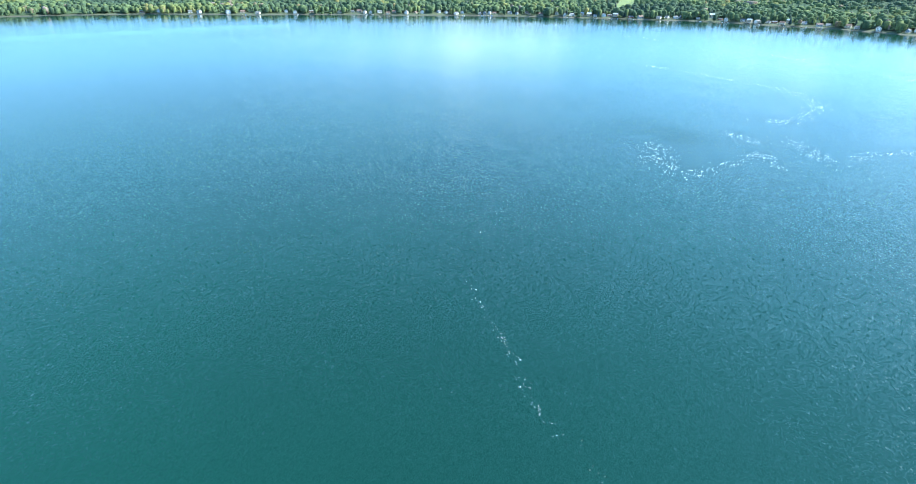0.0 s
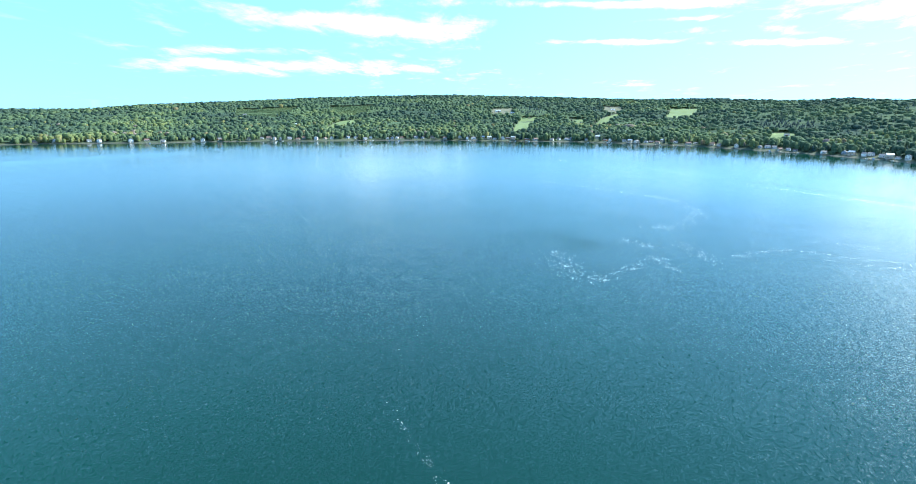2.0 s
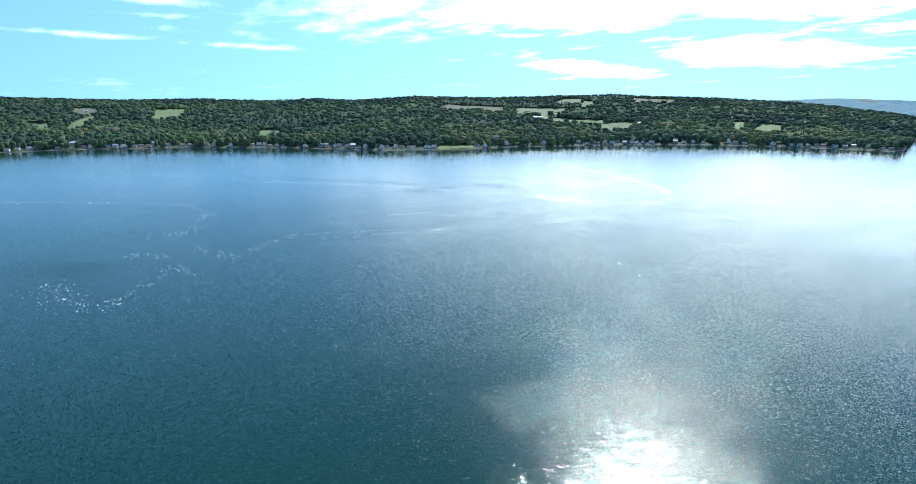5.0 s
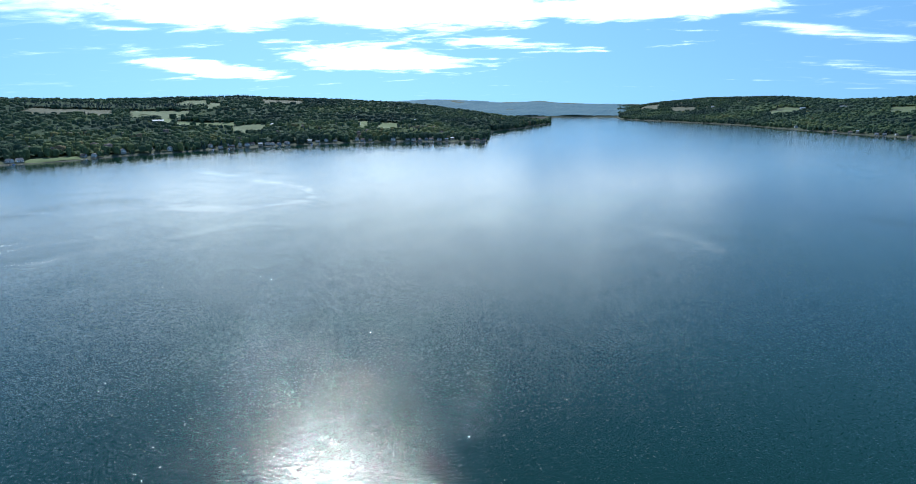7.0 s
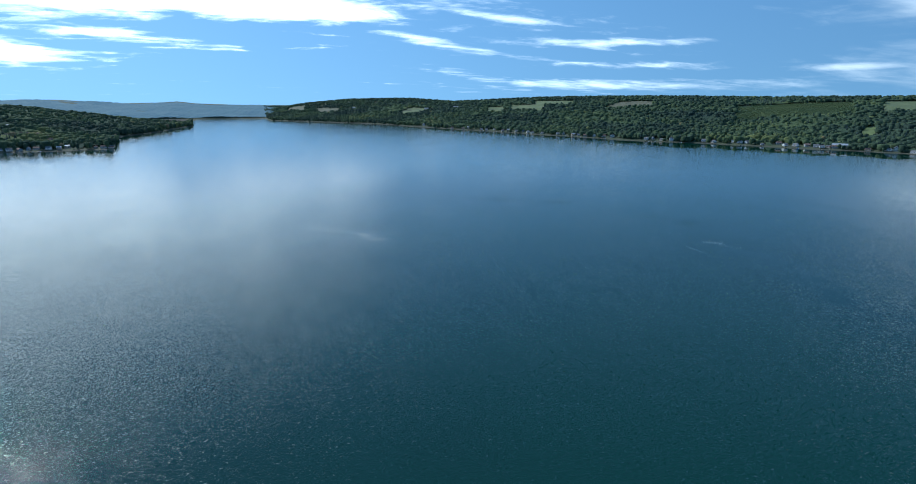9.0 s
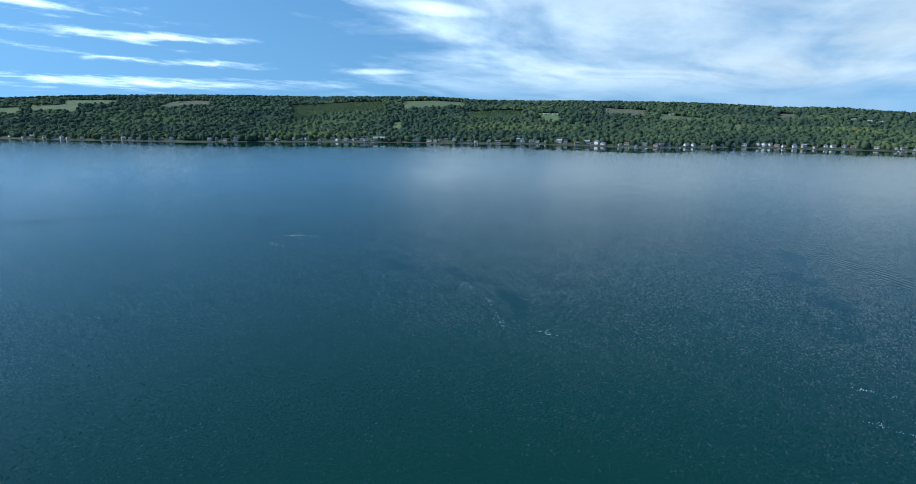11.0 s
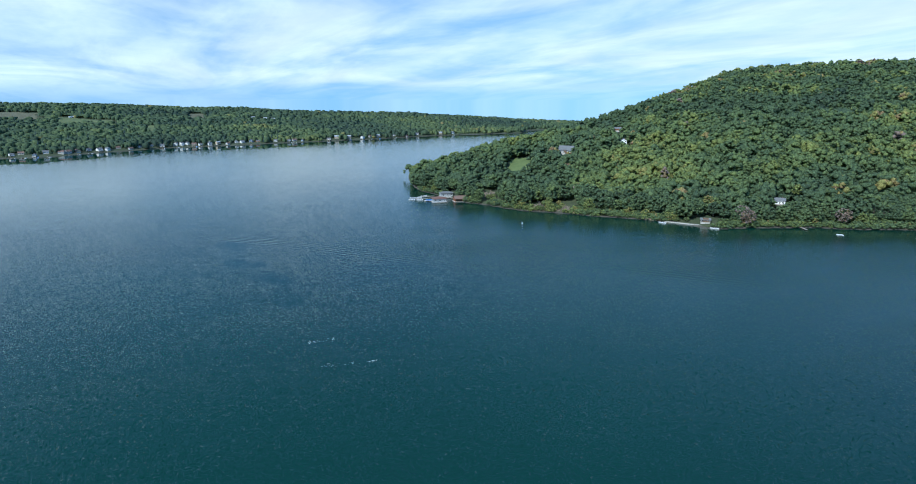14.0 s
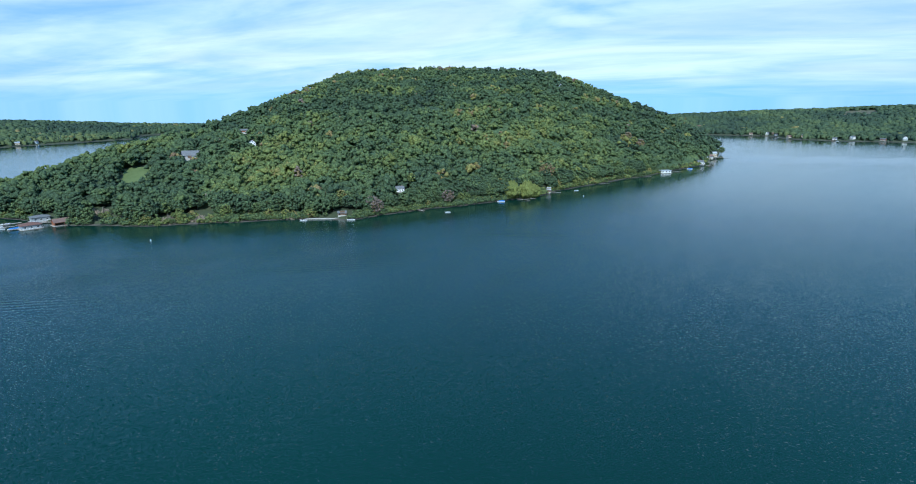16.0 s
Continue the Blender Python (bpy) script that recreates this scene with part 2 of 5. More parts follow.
SLICKS_EAST = [(10, 0.85, [(92.2, 478), (97.1, 443), (101.2, 419)]), (17, 0.85, [(136.1, 410), (140.7, 366), (145.5, 342), (149.8, 322)]),
               (6, 0.75, [(149.8, 320), (152.9, 290), (153.6, 262)]), (10, 0.75, [(183.1, 600), (185, 624), (187.8, 650)]), (7, 0.6, [(193.2, 643), (196.4, 604)]),
               (13, 0.6, [(182.3, 451), (181.1, 389), (185.4, 286)]), (60, 0.7, [(-60, 1180), (-44, 1190), (-34, 1240)]),
               (80, 0.75, [(266, 1090), (272, 1120), (279, 1180)]), (9, 0.3, [(174, 620), (178, 560), (176, 500)])]
# where gusts ruffle the water: half width, strength, then bearing and distance along each
GUSTS = [(14, 0.7, [(35.3, 775), (40.4, 762), (46, 749)]), (22, 0.9, [(35, 650), (40.3, 690), (44.1, 671)]), (14, 0.8, [(49.9, 816), (54.4, 764)]),
         (12, 0.8, [(54.5, 866), (59.3, 827)]), (12, 0.8, [(61.9, 554), (64.8, 581), (65.4, 637)]), (12, 0.7, [(65.4, 706), (67.8, 706)]),
         (9, 0.6, [(75.4, 614), (79, 599)]), (24, 0.8, [(0.1, 429), (3.7, 400)]), (16, 0.8, [(20, 800), (28, 742), (36, 690)]),
         (14, 0.7, [(110, 604), (118, 570)]), (12, 0.8, [(126, 523), (129.6, 503)]), (60, 0.7, [(200, 400), (212, 380), (226, 390)])]

# fading boat wakes: bearing, distance, half length, half width, heading, length of the waves
WAKES = [(193.5, 374, 105, 15, 138, 4.2), (183, 432, 60, 11, 128, 4.2), (226.5, 346, 60, 12, 138, 4.5), (245, 425, 60, 14, 150, 4.5)]


def make_water():
    m, node, bsdf = material("lake_water")
    p = world_place(node)
    px, py, _ = node("ShaderNodeSeparateXYZ", {0: p}).outputs
    turned = node("ShaderNodeMapping", {"Vector": p, "Rotation": (0, 0, radians(25)), "Scale": (1.0, 0.6, 1.0)}).outputs[0]
    calm = node("ShaderNodeAttribute", attribute_name="calm").outputs["Fac"]
    gust = node("ShaderNodeAttribute", attribute_name="gust").outputs["Fac"]
    out_there = math_of(node, "SQRT", math_of(node, "ADD", math_of(node, "MULTIPLY", px, px), math_of(node, "MULTIPLY", py, py)))
    # the open middle is the windiest; towards the shores the waves die down
    strength = math_of(node, "MULTIPLY", span(node, calm, 0.0, 1.0, 1.0, 0.04), span(node, out_there, 180.0, 800.0, 1.0, 0.23))
    strength = math_of(node, "MULTIPLY", strength, math_of(node, "MULTIPLY_ADD", gust, 0.9, 1.0))
    # puffs of wind: bands of livelier and tamer ripples
    drawn = node("ShaderNodeMapping", {"Vector": p, "Rotation": (0, 0, radians(-35)), "Scale": (1, 2.2, 1)}).outputs[0]
    puff = node("ShaderNodeTexNoise", {"Vector": drawn, "Scale": 0.014, "Detail": 4.0, "Roughness": 0.6, "Distortion": 0.5}).outputs["Fac"]
    strength = math_of(node, "MULTIPLY", strength, span(node, puff, 0.34, 0.66, 0.84, 1.14))
    # the slope of the waves, in waves of three sizes
    slope = None
    for size, detail, tall in ((0.16, 1.0, 0.03), (0.7, 0.0, 0.07), (3.6, 1.0, 0.66)):
        wave = node("ShaderNodeTexNoise", {"Vector": turned, "Scale": size, "Detail": detail, "Roughness": 0.5, "Distortion": 0.3}).outputs["Color"]
        one = node("ShaderNodeVectorMath", {0: wave, 1: (0.5, 0.5, 0.5)}, operation="SUBTRACT").outputs[0]
        one = node("ShaderNodeVectorMath", {0: one, 1: (tall, tall, 0.0)}, operation="MULTIPLY").outputs[0]
        slope = one if slope is None else node("ShaderNodeVectorMath", {0: slope, 1: one}, operation="ADD").outputs[0]
    # here and there a short smooth steep crest
    crest = node("ShaderNodeTexNoise", {"Vector": turned, "Scale": 1.5, "Detail": 0.0, "Distortion": 0.3}).outputs["Fac"]
    steep = math_of(node, "MULTIPLY", span(node, crest, 0.60, 0.66), span(node, out_there, 110.0, 220.0, 0.35, 1.0))
    aside = node("ShaderNodeVectorMath", {0: turned, 1: (31.0, 17.0, 0.0)}, operation="ADD").outputs[0]
    facing = node("ShaderNodeTexNoise", {"Vector": aside, "Scale": 1.2, "Detail": 0.0}).outputs["Color"]
    one = node("ShaderNodeVectorMath", {0: facing, 1: (0.5, 0.5, 0.5)}, operation="SUBTRACT").outputs[0]
    one = node("ShaderNodeVectorMath", {0: one, 1: (1.15, 1.15, 0.0)}, operation="MULTIPLY").outputs[0]
    one = node("ShaderNodeVectorMath", {0: one, 3: steep}, operation="SCALE").outputs[0]
    slope = node("ShaderNodeVectorMath", {0: slope, 3: math_of(node, "SUBTRACT", 1.0, math_of(node, "MULTIPLY", steep, 0.75))}, operation="SCALE").outputs[0]
    slope = node("ShaderNodeVectorMath", {0: slope, 1: one}, operation="ADD").outputs[0]
    scaled = node("ShaderNodeVectorMath", {0: slope, 3: strength}, operation="SCALE").outputs[0]
    # the fading wake of a boat: long low waves side by side
    wobble = math_of(node, "MULTIPLY", math_of(node, "SUBTRACT", node("ShaderNodeTexNoise", {"Vector": p, "Scale": 0.012, "Detail": 4.0}).outputs["Fac"], 0.5), 6.0)
    for b0, r0, long, wide, heading, length in WAKES:
        cx, cy = r0 * math.sin(radians(b0)), r0 * math.cos(radians(b0))
        hx, hy = math.sin(radians(heading)), math.cos(radians(heading))
        dx, dy = math_of(node, "SUBTRACT", px, cx), math_of(node, "SUBTRACT", py, cy)
        u = math_of(node, "ADD", math_of(node, "MULTIPLY", dx, hx / long), math_of(node, "MULTIPLY", dy, hy / long))
        v = math_of(node, "ADD", math_of(node, "MULTIPLY", dx, hy), math_of(node, "MULTIPLY", dy, -hx))
        across = math_of(node, "DIVIDE", v, wide)
        d = math_of(node, "ADD", math_of(node, "MULTIPLY", u, u), math_of(node, "MULTIPLY", across, across))
        swell = math_of(node, "SINE", math_of(node, "ADD", math_of(node, "MULTIPLY", v, math.tau / length), wobble))
        lean = math_of(node, "MULTIPLY", swell, span(node, d, 0.1, 1.0, 0.065, 0.0))
        one = node("ShaderNodeVectorMath", {0: (hy, -hx, 0.0), 3: lean}, operation="SCALE").outputs[0]
        scaled = node("ShaderNodeVectorMath", {0: scaled, 1: one}, operation="ADD").outputs[0]
    up = node("ShaderNodeVectorMath", {0: scaled, 1: (0.0, 0.0, 1.0)}, operation="ADD").outputs[0]
    n = node("ShaderNodeVectorMath", {0: up}, operation="NORMALIZE").outputs[0]
    wide = node("ShaderNodeTexNoise", {"Vector": p, "Scale": 0.003, "Detail": 3.0}).outputs["Fac"]
    colour = mixed(node, span(node, wide, 0.35, 0.65), (0.0043, 0.0275, 0.0202), (0.0050, 0.0350, 0.0250))
    open_water = (0.07, 0.07, 0.07)
    attach(bsdf, Base_Color=colour, Roughness=mixed(node, calm, open_water, (0.03, 0.03, 0.03)), IOR=1.333, Normal=n)
    return m


WATER = make_water()


def make_soil():
    m, node, bsdf = material("forest_floor")
    p = world_place(node)
    z = node("ShaderNodeSeparateXYZ", {0: p}).outputs[2]
    wide = node("ShaderNodeTexNoise", {"Vector": p, "Scale": 0.03, "Detail": 6.0, "Roughness": 0.65}).outputs["Fac"]
    grain = node("ShaderNodeTexNoise", {"Vector": p, "Scale": 0.8, "Detail": 4.0}).outputs["Fac"]
    s = math_of(node, "MULTIPLY_ADD", grain, 0.4, math_of(node, "MULTIPLY", wide, 0.6))
    litter = mixed(node, span(node, s, 0.35, 0.65), (0.035, 0.052, 0.024), (0.070, 0.082, 0.038))
    gravel = mixed(node, span(node, grain, 0.3, 0.7), (0.045, 0.040, 0.032), (0.12, 0.105, 0.085))
    beach = span(node, math_of(node, "ADD", z, math_of(node, "MULTIPLY", math_of(node, "SUBTRACT", wide, 0.5), 2.5)), 0.3, 1.0, 1.0, 0.0)
    attach(bsdf, Base_Color=mixed(node, beach, litter, gravel), Roughness=0.95, Normal=bump(node, s, 0.6, 0.3))
    return m


SOIL = make_soil()

# ---------------------------------------------------------------- lie of the land
# Bearings run clockwise from +y. Shore: bearing, distance of the waterline from the middle of the lake.
WEST_SHORE = [(-72, 1760), (-56, 1740), (-46, 1690), (-36, 1575), (-24, 1510), (-8, 1468), (4, 1448), (15, 1385), (21, 1313), (26, 1262),
              (32, 1185), (37, 1199), (42, 1230), (52, 1322), (63, 1425), (70, 1440), (77.0, 1412), (77.4, 1500), (77.6, 1860),
              (80.6, 2085), (83.8, 2570), (84.2, 6000)]
EAST_SHORE = [(89.3, 6000), (90.0, 3130), (95.6, 2770), (100.7, 2500), (103.1, 2310), (107, 2070), (112, 1900), (115, 1770), (120, 1645),
              (124, 1540), (134.5, 1450), (145, 1382), (156, 1345), (161, 1319), (167, 1305), (172.5, 1366), (177, 1405), (184, 1443),
              (190, 1495), (196.5, 1590), (200.3, 1680), (204.5, 1748), (208.2, 1812), (209.4, 1830), (209.8, 2000), (212.9, 2066), (216, 2250)]
NORTH_SHORE = [(232, 2300), (250, 1900), (261.5, 1781), (266.8, 1756), (268.4, 1648), (273, 1628), (277.2, 1664)]
# Ridge: bearing, distance, height of the ground
WEST_RIDGE = [(-72, 2700, 64), (-56, 2700, 60), (-46, 2750, 59), (-41, 2700, 57), (-36, 2700, 73), (-29, 2750, 85), (-21, 2800, 101), (-15, 2800, 110), (-8, 2850, 114), (0, 2850, 105), (4, 2800, 100), (9, 2700, 93), (16, 2600, 97), (22, 2450, 88), (26, 2400, 97), (29, 2400, 90), (35, 2400, 105), (42, 2450, 100), (51, 2550, 107), (54.5, 2600, 112), (57, 2600, 105), (63, 2650, 97), (69.6, 2600, 80), (76.5, 2500, 42), (78, 2500, 31), (80.6, 2450, 20), (83.5, 2750, 0), (84.5, 6500, 0)]
EAST_RIDGE = [(89, 6500, 22), (90.3, 4200, 44), (91.2, 4200, 45), (93.3, 4000, 71), (97, 3800, 97), (103, 3500, 103), (107.3, 3300, 86), (112, 3100, 96), (116, 3000, 104), (124, 2850, 110), (130, 2750, 108), (135, 2700, 103), (147, 2650, 103), (152, 2600, 89), (162, 2500, 87), (172, 2400, 80), (178, 2350, 68), (183, 2350, 65), (187, 2300, 53), (198.5, 2250, 46), (200, 2230, 41), (204.5, 2220, 32), (209, 2200, 23), (214.7, 2350, 10)]
NORTH_RIDGE = [(232, 2800, 15), (250, 2600, 20), (257.5, 2500, 25), (265, 2500, 43), (271.7, 2500, 55), (276.8, 2550, 64)]
FAR_RIDGE = [(58, 4500, 55), (66, 4500, 80), (69.7, 4500, 88), (71.4, 4500, 97), (73.7, 4500, 95), (75.4, 4500, 87), (78.3, 4500, 72), (81, 4500, 76), (82.5, 4500, 84), (83.9, 4500, 70), (86.6, 4500, 61), (89.1, 4500, 56), (91.2, 4500, 56), (96, 4500, 45)]
BLUFF_SHORE = [(198.1, 740), (198.6, 668), (199.3, 643), (203.8, 567), (210.3, 522), (218.7, 511), (224.5, 500), (227.9, 494), (234, 520),
               (243, 571), (246.2, 598), (248.5, 642), (251, 680), (256.7, 789), (261.8, 951), (262.9, 1105), (263.3, 1300)]
BLUFF_RIDGE = [(198.8, 715, 0), (200, 720, 8), (203.6, 735, 19), (209.2, 800, 36), (212.7, 860, 44), (215.6, 920, 54), (218.8, 1000, 70), (223.4, 1150, 103), (227, 1280, 135), (228, 1300, 146), (236.4, 1350, 158), (244.6, 1350, 152), (246.4, 1340, 147), (248.5, 1300, 137), (254, 1230, 89), (258, 1180, 58), (262, 1150, 19), (263, 1180, 0)]


def along(bearing, table, column, soft=0.12):
    """A column of a table at some bearings, closed round the compass."""
    rows = np.array(table)
    at = np.concatenate([rows[:, 0] - 360, rows[:, 0], rows[:, 0] + 360])
    values = np.tile(rows[:, column], 3)
    return sum(w * np.interp(bearing + d, at, values) for d, w in ((-soft, 0.25), (0, 0.5), (soft, 0.25)))


def waves(x, y, size, seed):
    """Smooth undulation between about -1 and 1."""
    rng = np.random.RandomState(seed)
    total = np.zeros_like(x, dtype=float)
    for k in range(7):
        a, f, ph = rng.uniform(0, math.tau), rng.uniform(0.6, 1.7) * math.tau / size, rng.uniform(0, math.tau)
        total = total + np.sin((x * math.cos(a) + y * math.sin(a)) * f + ph)
    return total / 3.2


def bearing_of(x, y):
    """Bearing between -75 and 285 degrees."""
    return (np.degrees(np.arctan2(x, y)) + 75) % 360 - 75


def mainland_height(bearing, r, x, y):
    table = WEST_SHORE + EAST_SHORE + NORTH_SHORE
    ridge = WEST_RIDGE + EAST_RIDGE + NORTH_RIDGE
    shore = along(bearing, table, 1) + 9 * waves(x, y, 260, 3) + 4 * waves(x, y, 90, 4)
    top, z = along(bearing, ridge, 1, 0.5), along(bearing, ridge, 2, 0.5)
    s = r - shore
    u = np.clip(s / np.maximum(top - shore, 60), 0, 1.6)
    rise = np.minimum(0.8 * np.minimum(u, 1) + 0.2 * np.minimum(u, 1) ** 2 * (3 - 2 * np.minimum(u, 1)), 1)
    fall = np.maximum(r - top, 0) * (np.maximum(108 - z, 0) / top + 0.012)
    bank = 2.5 * np.clip(s / 12, 0, 1)
    rough = waves(x, y, 620, 5) * 7 + waves(x, y, 210, 6) * 3.5 + waves(x, y, 80, 16) * 1.2
    land = bank + np.maximum(z - 2.5, 1) * rise + rough * np.clip(u * 3, 0, 1) * np.clip(1.15 - u, 0.12, 1) * np.clip(z / 60, 0.1, 1) - fall
    return np.where(s > 0, np.where(r > top, land, np.maximum(land, 0.4)), np.maximum(s * 0.08, -7))


def bluff_height(bearing, r, x, y):
    shore = along(bearing, BLUFF_SHORE, 1) + 3.0 * waves(x, y, 70, 7)
    inside = (bearing > 198.0) & (bearing < 263.4)
    top, z = along(bearing, BLUFF_RIDGE, 1, 1.1), along(bearing, BLUFF_RIDGE, 2, 1.1)
    s = r - shore
    w = np.maximum(top - shore, 30)
    u = np.clip(s / w, 0, 3)
    rise = np.where(u < 1, 0.72 * u + 0.28 * np.sin(u * math.pi / 2), 1 - 0.9 * (u - 1) ** 2)
    rough = waves(x, y, 330, 8) * 5 + waves(x, y, 120, 9) * 2
    land = 1.2 * np.clip(s / 8, 0, 1) + np.maximum(z, 0.5) * rise + rough * np.clip(u * 2.5, 0, 1) * np.clip(1.1 - u, 0.05, 1) * np.clip(z / 60, 0, 1)
    return np.where(inside & (s > 0), land, np.where(inside, np.maximum(s * 0.12, -7), -500))


def far_hill_height(bearing, r, x, y):
    """The hills past the south end of the lake."""
    top, z = along(bearing, FAR_RIDGE, 1), along(bearing, FAR_RIDGE, 2)
    u = np.clip((r - 3460 - 12 * waves(x, y, 300, 12)) / (top - 3460), 0, 1.1)
    inside = (bearing > 58) & (bearing < 96)
    return np.where(inside & (u > 0), 1 + z * u ** 0.8, -500)


def ground_height(x, y):
    x, y = np.asarray(x, dtype=float), np.asarray(y, dtype=float)
    bearing, r = bearing_of(x, y), np.hypot(x, y)
    return np.maximum(np.maximum(mainland_height(bearing, r, x, y), bluff_height(bearing, r, x, y)), far_hill_height(bearing, r, x, y))


def polar(bearing, r):
    a = np.radians(bearing)
    return r * np.sin(a), r * np.cos(a)


def mesh_from(name, verts, faces, mat, smooth=False, tint=None):
    """A mesh object from arrays; all faces have as many corners as the array is wide."""
    me = bpy.data.meshes.new(name)
    verts, faces = np.asarray(verts, dtype=np.float32), np.asarray(faces, dtype=np.int32)
    k = faces.shape[1]
    me.vertices.add(len(verts))
    me.vertices.foreach_set("co", verts.ravel())
    me.loops.add(faces.size)
    me.loops.foreach_set("vertex_index", faces.ravel())
    me.polygons.add(len(faces))
    me.polygons.foreach_set("loop_start", np.arange(0, faces.size, k, dtype=np.int32))
    me.polygons.foreach_set("loop_total", np.full(len(faces), k, dtype=np.int32))
    me.polygons.foreach_set("use_smooth", np.full(len(faces), smooth, dtype=bool))
    if tint is not None:
        me.attributes.new("tint", "FLOAT", "POINT").data.foreach_set("value", np.asarray(tint, dtype=np.float32))
    me.update(calc_edges=True)
    me.materials.append(mat)
    return new(name, me)


def make_ground():
    bearings = np.concatenate([np.arange(-75, 285, 0.48)])
    rs = np.concatenate([[150, 400], np.arange(470, 1150, 9.0), np.arange(1150, 1900, 18.0), np.geomspace(1900, 4950, 52)])
    bb, rr = np.meshgrid(bearings, rs, indexing="ij")
    x, y = polar(bb, rr)
    z = ground_height(x, y)
    n, k = bb.shape
    i, j = np.meshgrid(np.arange(n), np.arange(k - 1), indexing="ij")
    ii = (i + 1) % n
    faces = np.stack([i * k + j, ii * k + j, ii * k + j + 1, i * k + j + 1], axis=-1).reshape(-1, 4)
    ob = mesh_from("ground", np.stack([x, y, z], axis=-1).reshape(-1, 3), faces, SOIL, smooth=True)
    return tagged(ob, "wooded hills of dark soil rising round the lake", "ground", kind="structure")


make_ground()


def near_lines(x, y, lines):
    """How much each point lies on one of the lines, with warped, broken edges."""
    wx = x + 9 * waves(x, y, 150, 61) + 3.5 * waves(x, y, 46, 62)
    wy = y + 9 * waves(x, y, 150, 63) + 3.5 * waves(x, y, 46, 64)
    gaps = np.clip(0.72 + 0.42 * waves(x, y, 60, 65) + 0.25 * waves(x, y, 21, 66), 0, 1)
    total = np.zeros(x.shape)
    for wide, weight, points in lines:
        pts = [polar(b0, r0) for b0, r0 in points]
        away = np.full(x.shape, 1e9)
        for (ax, ay), (bx, by) in zip(pts[:-1], pts[1:]):
            ex, ey = bx - ax, by - ay
            t = np.clip(((wx - ax) * ex + (wy - ay) * ey) / (ex * ex + ey * ey), 0, 1)
            away = np.minimum(away, np.hypot(wx - ax - t * ex, wy - ay - t * ey))
        q = np.clip(1.25 - away / wide, 0, 1)
        total = np.maximum(total, weight * q * q * (3 - 2 * q) * gaps)
    return total


def make_lake():
    """The water, with the calm of slicks and of the lee of the shores kept on its points."""
    bearings = np.concatenate([np.arange(-75, -12, 1.0), np.arange(-12, 82, 0.3), np.arange(82, 104, 0.5), np.arange(104, 124, 0.8),
                               np.arange(124, 156, 0.35), np.arange(156, 200, 0.5), np.arange(200, 285, 1.0)])
    rs = np.concatenate([[0.02, 120, 190, 240], np.geomspace(265, 1100, 150), np.arange(1118, 2000, 18.0), np.geomspace(2000, 4950, 40)])
    bb, rr = np.meshgrid(bearings, rs, indexing="ij")
    rr = np.minimum(rr, along(bb, WEST_RIDGE + EAST_RIDGE + NORTH_RIDGE, 1))
    x, y = polar(bb, rr)
    gap = np.minimum(along(bb, WEST_SHORE + EAST_SHORE + NORTH_SHORE, 1) - rr, 4000)
    reach = np.interp(bb, [-75, -20, 60, 95, 112, 135, 185, 205, 255, 285], [30, 22, 14, 20, 90, 150, 130, 60, 30, 40])
    calm = np.clip((reach * (1 + 0.5 * waves(x, y, 420, 31) + 0.3 * waves(x, y, 130, 33)) - gap) / 22, 0, 1)
    inside = np.clip((bb - 193) / 7, 0, 1) * np.clip((267 - bb) / 4, 0, 1)
    gap = along(bb, BLUFF_SHORE, 1) - rr
    calm = np.maximum(calm, 0.5 * inside * np.where(gap > -60, np.clip(1 - gap / (75 + 25 * waves(x, y, 200, 32)), 0, 1), 0))
    calm = np.maximum(calm, near_lines(x, y, SLICKS_WEST + SLICKS_EAST))
    gust = near_lines(x, y, GUSTS)
    n, k = bb.shape
    i, j = np.meshgrid(np.arange(n), np.arange(k - 1), indexing="ij")
    ii = (i + 1) % n
    faces = np.stack([i * k + j, ii * k + j, ii * k + j + 1, i * k + j + 1], axis=-1).reshape(-1, 4)
    ob = mesh_from("water", np.stack([x, y, x * 0], axis=-1).reshape(-1, 3), faces, WATER, smooth=True)
    ob.data.attributes.new("calm", "FLOAT", "POINT").data.foreach_set("value", calm.ravel().astype(np.float32))
    ob.data.attributes.new("gust", "FLOAT", "POINT").data.foreach_set("value", gust.ravel().astype(np.float32))
    return tagged(ob, "rippled teal lake water with calm slicks", "water", kind="structure")


make_lake()

# ---------------------------------------------------------------- clearings
# fields and lawns where no tree stands: what grows there, then bearing and distance of the four corners, near side first
FIELDS_WEST = [("lawn", -21.54, 1610, -18.28, 1786, -16.06, 2058, -19.33, 1894), ("vine", -19.64, 2090, -16.92, 2126, -15.67, 2422, -20.5, 2390), ("vine", -28.86, 2082, -25.16, 2038, -25.13, 2202, -28.75, 2250),
               ("vine", -28.74, 2198, -24.91, 2134, -22.88, 2398, -28.7, 2398), ("hay", -4.9, 2046, -2.72, 2110, -2.71, 2302, -4.55, 2242), ("lawn", -2.62, 1542, -1.13, 1594, -0.19, 2042, -1.89, 2050),
               ("lawn", 4.68, 1686, 6.81, 1854, 7.78, 2142, 5.83, 1946), ("lawn", 2.95, 1842, 4.39, 1846, 4.28, 2006, 3.36, 2010), ("lawn", 11.71, 1954, 14.19, 1946, 14.5, 2254, 12.09, 2258),
               ("hay", 6, 2126, 7.72, 2142, 7.6, 2402, 6.11, 2414), ("lawn", 20.22, 1478, 22.47, 1462, 22.23, 1618, 20.47, 1614)]
